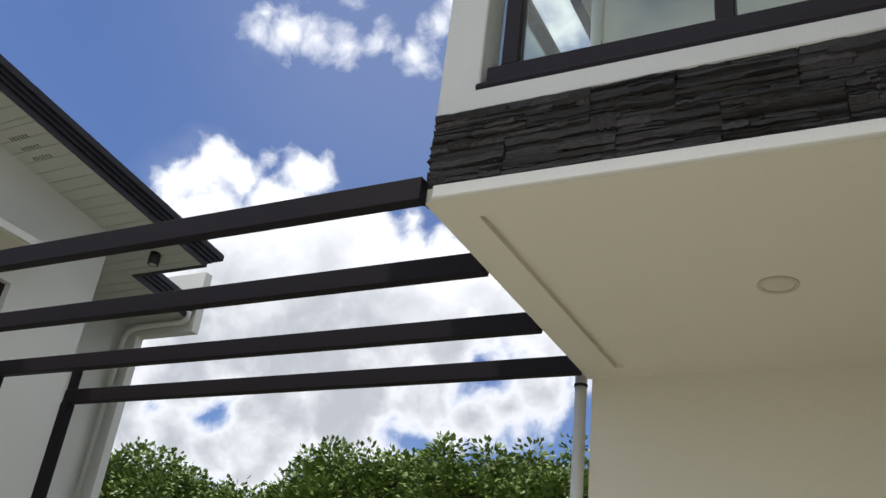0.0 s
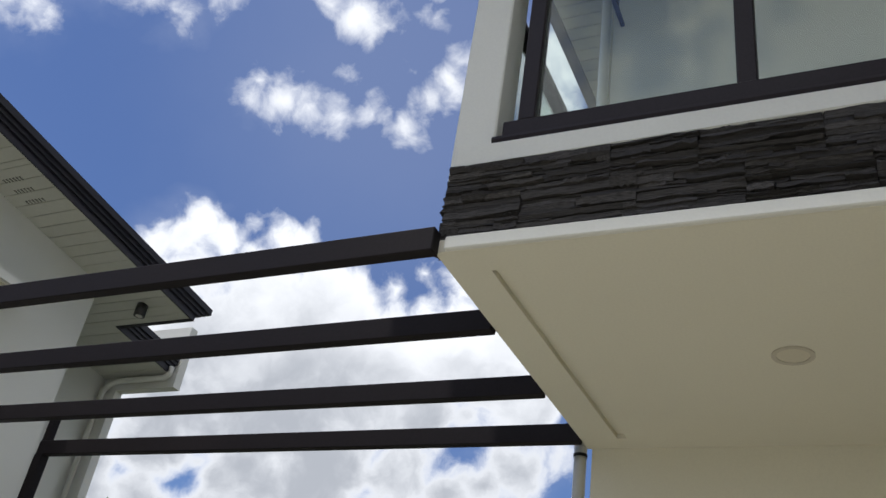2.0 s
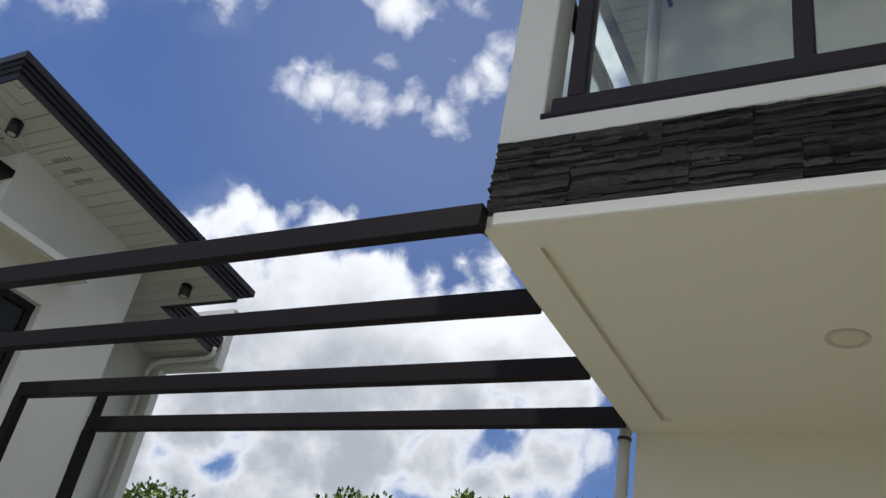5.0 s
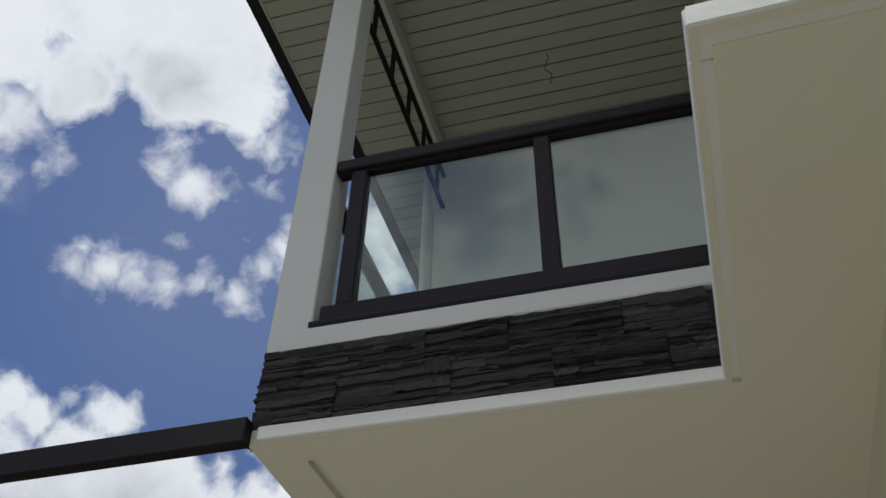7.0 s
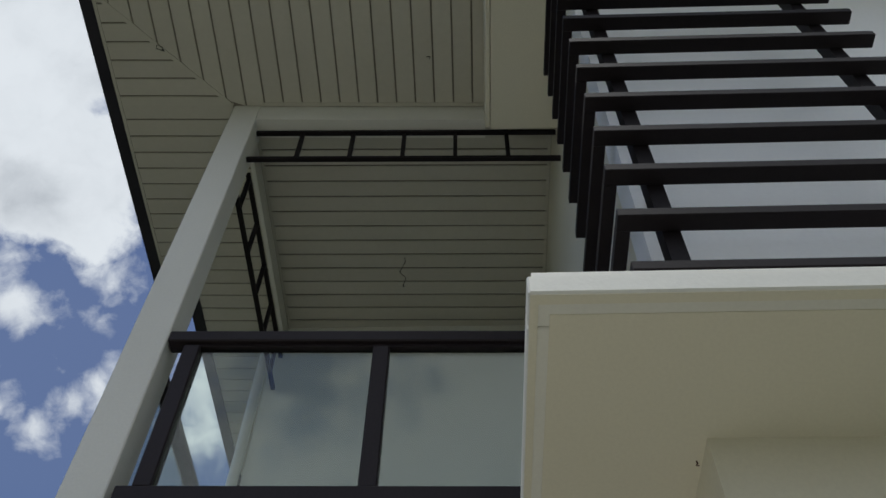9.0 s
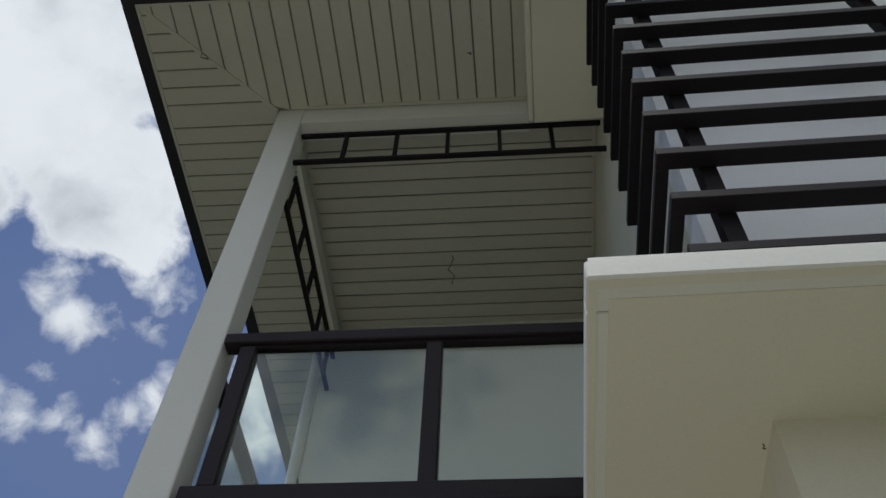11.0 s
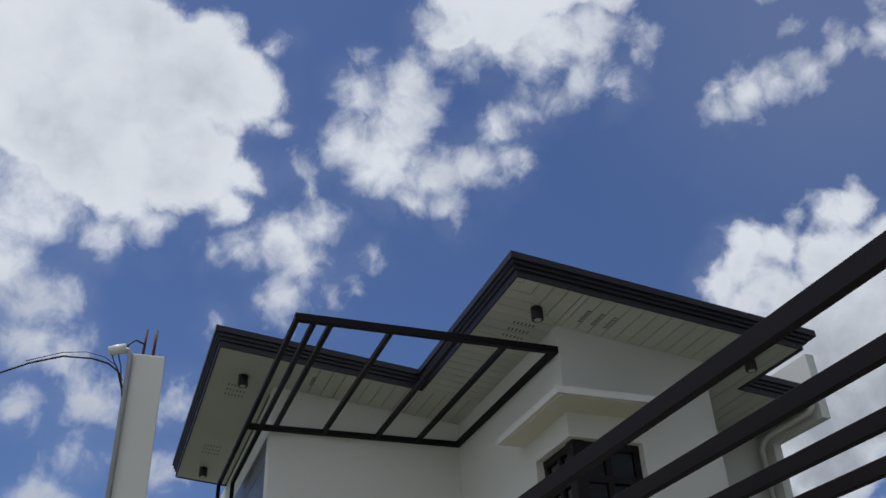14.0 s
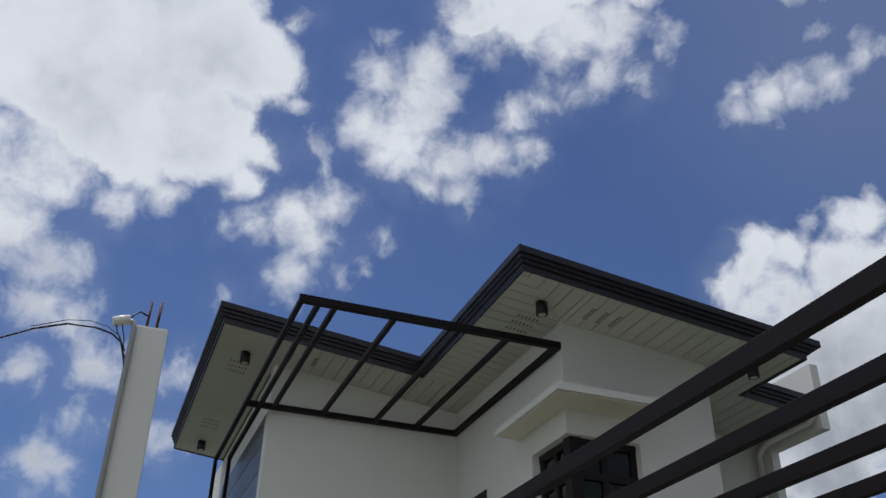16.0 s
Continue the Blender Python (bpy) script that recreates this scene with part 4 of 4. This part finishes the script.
def tree(x, y, height, spread, seed):
    rng = random.Random(seed)
    tr = thing("tree", (x, y, 0), "leafy green mango tree behind the yard", "tree", "mango trees")
    bm = bmesh.new()
    tube(bm, [(x, y, 0), (x + 0.08, y, height * 0.3), (x - 0.05, y + 0.1, height * 0.55)], 0.17, 10)
    tips = []
    for k in range(9):
        a = k * 2.4 + rng.random()
        q = Vector((x + math.cos(a) * spread * 0.5, y + math.sin(a) * spread * 0.5, height * (0.62 + 0.25 * rng.random())))
        tube(bm, [(x - 0.02, y + 0.05, height * (0.3 + 0.2 * rng.random())), tuple(q)], 0.05, 6)
        tips.append(q)
    part("trunk", bm, BARK, tr, "grey-brown trunk and limbs")
    verts, faces = [], []
    clumps = []
    for k in range(420):
        u, v = rng.random() * 2 * math.pi, rng.random()
        r = spread * (0.45 + 0.55 * math.sqrt(rng.random()))
        wob = 0.82 + 0.18 * math.sin(3 * u + seed) + 0.1 * math.sin(7 * u)
        h = math.sqrt(max(0.0, 1 - (r / spread / 1.02) ** 2))
        clumps.append(Vector((x + r * wob * math.cos(u), y + r * wob * math.sin(u), height * 0.55 + (height * 0.45) * h * (0.68 + 0.32 * v) + rng.uniform(-0.12, 0.06))))
    for c in clumps:
        core = 0.17 + 0.12 * rng.random()
        for k in range(84):
            d = Vector((rng.gauss(0, 1), rng.gauss(0, 1), rng.gauss(0.25, 0.8))).normalized()
            p = c + d * core * (0.5 + 0.7 * rng.random())
            length, width = 0.075 + 0.05 * rng.random(), 0.027 + 0.013 * rng.random()
            droop = (d + Vector((0, 0, -0.45 + 0.5 * rng.random()))).normalized()
            s = droop.cross(Vector((rng.random() - 0.5, rng.random() - 0.5, rng.random()))).normalized()
            i = len(verts)
            n = droop.cross(s).normalized()
            verts += [tuple(p), tuple(p + droop * length * 0.5 + s * width + n * 0.012), tuple(p + droop * length), tuple(p + droop * length * 0.5 - s * width + n * 0.012)]
            faces += [(i, i + 1, i + 2), (i, i + 2, i + 3)]
    me = bpy.data.meshes.new("crown")
    me.from_pydata(verts, [], faces)
    me.materials.append(LEAF)
    ob = new("crown", me)
    me.transform(Matrix.Translation((-x, -y, 0)))
    ob.parent = tr
    return tr


tree(-12.3, 12.0, 5.25, 1.9, 3)
tree(-10.0, 12.6, 4.85, 1.7, 5)
tree(-7.7, 12.0, 5.25, 1.45, 8)
tree(-6.0, 12.0, 5.2, 1.5, 11)
tree(-4.4, 12.4, 5.3, 1.5, 14)

# ---------------------------------------------------------------- stones, one by one
rng = random.Random(7)
STONE_MESHES = []
for k in range(18):
    bm = bmesh.new()
    bmesh.ops.create_cube(bm, size=1.0)
    bmesh.ops.subdivide_edges(bm, edges=[e for e in bm.edges if abs((e.verts[0].co - e.verts[1].co).x) > 0.5], cuts=6)
    tilt = rng.uniform(-0.22, 0.22)
    drift = 0.0
    for x in sorted({round(v.co.x, 3) for v in bm.verts}):       # a split face: it wanders along its length
        drift += rng.uniform(-0.16, 0.16)
        drift *= 0.8
        top, bottom = rng.uniform(-0.16, 0.16), rng.uniform(-0.16, 0.16)
        for v in [v for v in bm.verts if abs(v.co.x - x) < 0.002]:
            if v.co.y < 0:
                v.co.y += drift + (tilt if v.co.z > 0 else -tilt)
            v.co.z += top if v.co.z > 0 else bottom
    for v in bm.verts:
        v.co.x += rng.uniform(-0.02, 0.02)
    me = bpy.data.meshes.new("stone")
    bmesh.ops.recalc_face_normals(bm, faces=bm.faces)
    bm.to_mesh(me)
    bm.free()
    me.materials.append(STONE)
    STONE_MESHES.append(me)


def stone(cx, cy, cz, lx, ly, lz, turn=0.0):
    ob = new("stone", rng.choice(STONE_MESHES))
    ob.parent = band
    ob.location = Vector((cx, cy + SKEW * (cx + 1.5), cz)) - house.location
    ob.scale = (lx, ly, lz)
    ob.rotation_euler = (rng.uniform(-0.05, 0.05), rng.uniform(-0.02, 0.02), turn + SKEW)
    return ob


# cast panels of half a band's height, joints staggered, each built of thin split ledges
BAND_Z0, BAND_Z1, HALF = Z_S + 0.062, 3.722, 3.545
for lo, hi, seams in ((BAND_Z0, HALF, (-1.520, -1.20, -0.755, -0.385, 0.02, 0.183)), (HALF, BAND_Z1, (-1.520, -0.86, -0.54, -0.12, 0.183))):
    for x0, x1 in zip(seams, seams[1:]):
        face = rng.uniform(0.0, 0.006)
        z = lo
        while z < hi - 0.004:
            h = min(rng.choice((0.010, 0.013, 0.017, 0.024)) * rng.uniform(0.85, 1.2), hi - z)
            if hi - z - h < 0.009:
                h = hi - z
            x = x0
            while x < x1 - 0.01:
                ln = min(rng.choice((0.09, 0.15, 0.22, 0.34)) * rng.uniform(0.8, 1.2), x1 - x)
                if x1 - x - ln < 0.05:
                    ln = x1 - x
                edge = hi == BAND_Z1 and z + h > hi - 0.002 or lo == BAND_Z0 and z < lo + 0.002
                dep = 0.018 + face + (rng.uniform(0.0, 0.006) if edge else rng.uniform(0.0, 0.020) + (0.008 if rng.random() < 0.15 else 0.0))
                gap = 0.004 if x + ln > x1 - 0.001 else 0.001
                rise = 1.0 + (0.0 if lo == BAND_Z0 else 0.017 * (x + ln / 2 + 1.5) / 1.68 / (hi - lo))
                stone(x + ln / 2, 2.618 - dep / 2 + 0.006, lo + (z + h / 2 - lo) * rise, ln - gap, dep, h * rise * (0.9 if edge else rng.uniform(0.88, 1.04)))
                x += ln
            z += h
z = Z_S + 0.014                                       # the return round the corner runs down to the slab's underside
while z < BAND_Z1 - 0.004:
    h = min(rng.choice((0.014, 0.022, 0.032, 0.044)) * rng.uniform(0.9, 1.1), BAND_Z1 - z)
    dep = 0.022 + rng.uniform(0, 0.026)
    reach = 0.06 if z < BAND_Z0 else 0.455
    stone(-1.502 - dep / 2 + 0.022, 2.602 + reach / 2, z + h / 2, reach, dep + 0.02, h * 0.97, radians(-90))
    z += h

# grey tiles on the end of the wing, one by one
bm = boxed(-0.296, 0.296, -0.006, 0.006, -0.146, 0.146, bevel=0.002)
tile_mesh = bpy.data.meshes.new("tile")
bm.to_mesh(tile_mesh)
bm.free()
tile_mesh.materials.append(TILE)
for i in range(5):
    for j in range(12):
        t = new("tile", tile_mesh)
        t.parent = nb
        t.location = Vector((-8.99 - 0.6 * i, VY + 0.014, 1.55 + 0.3 * j)) - nb.location
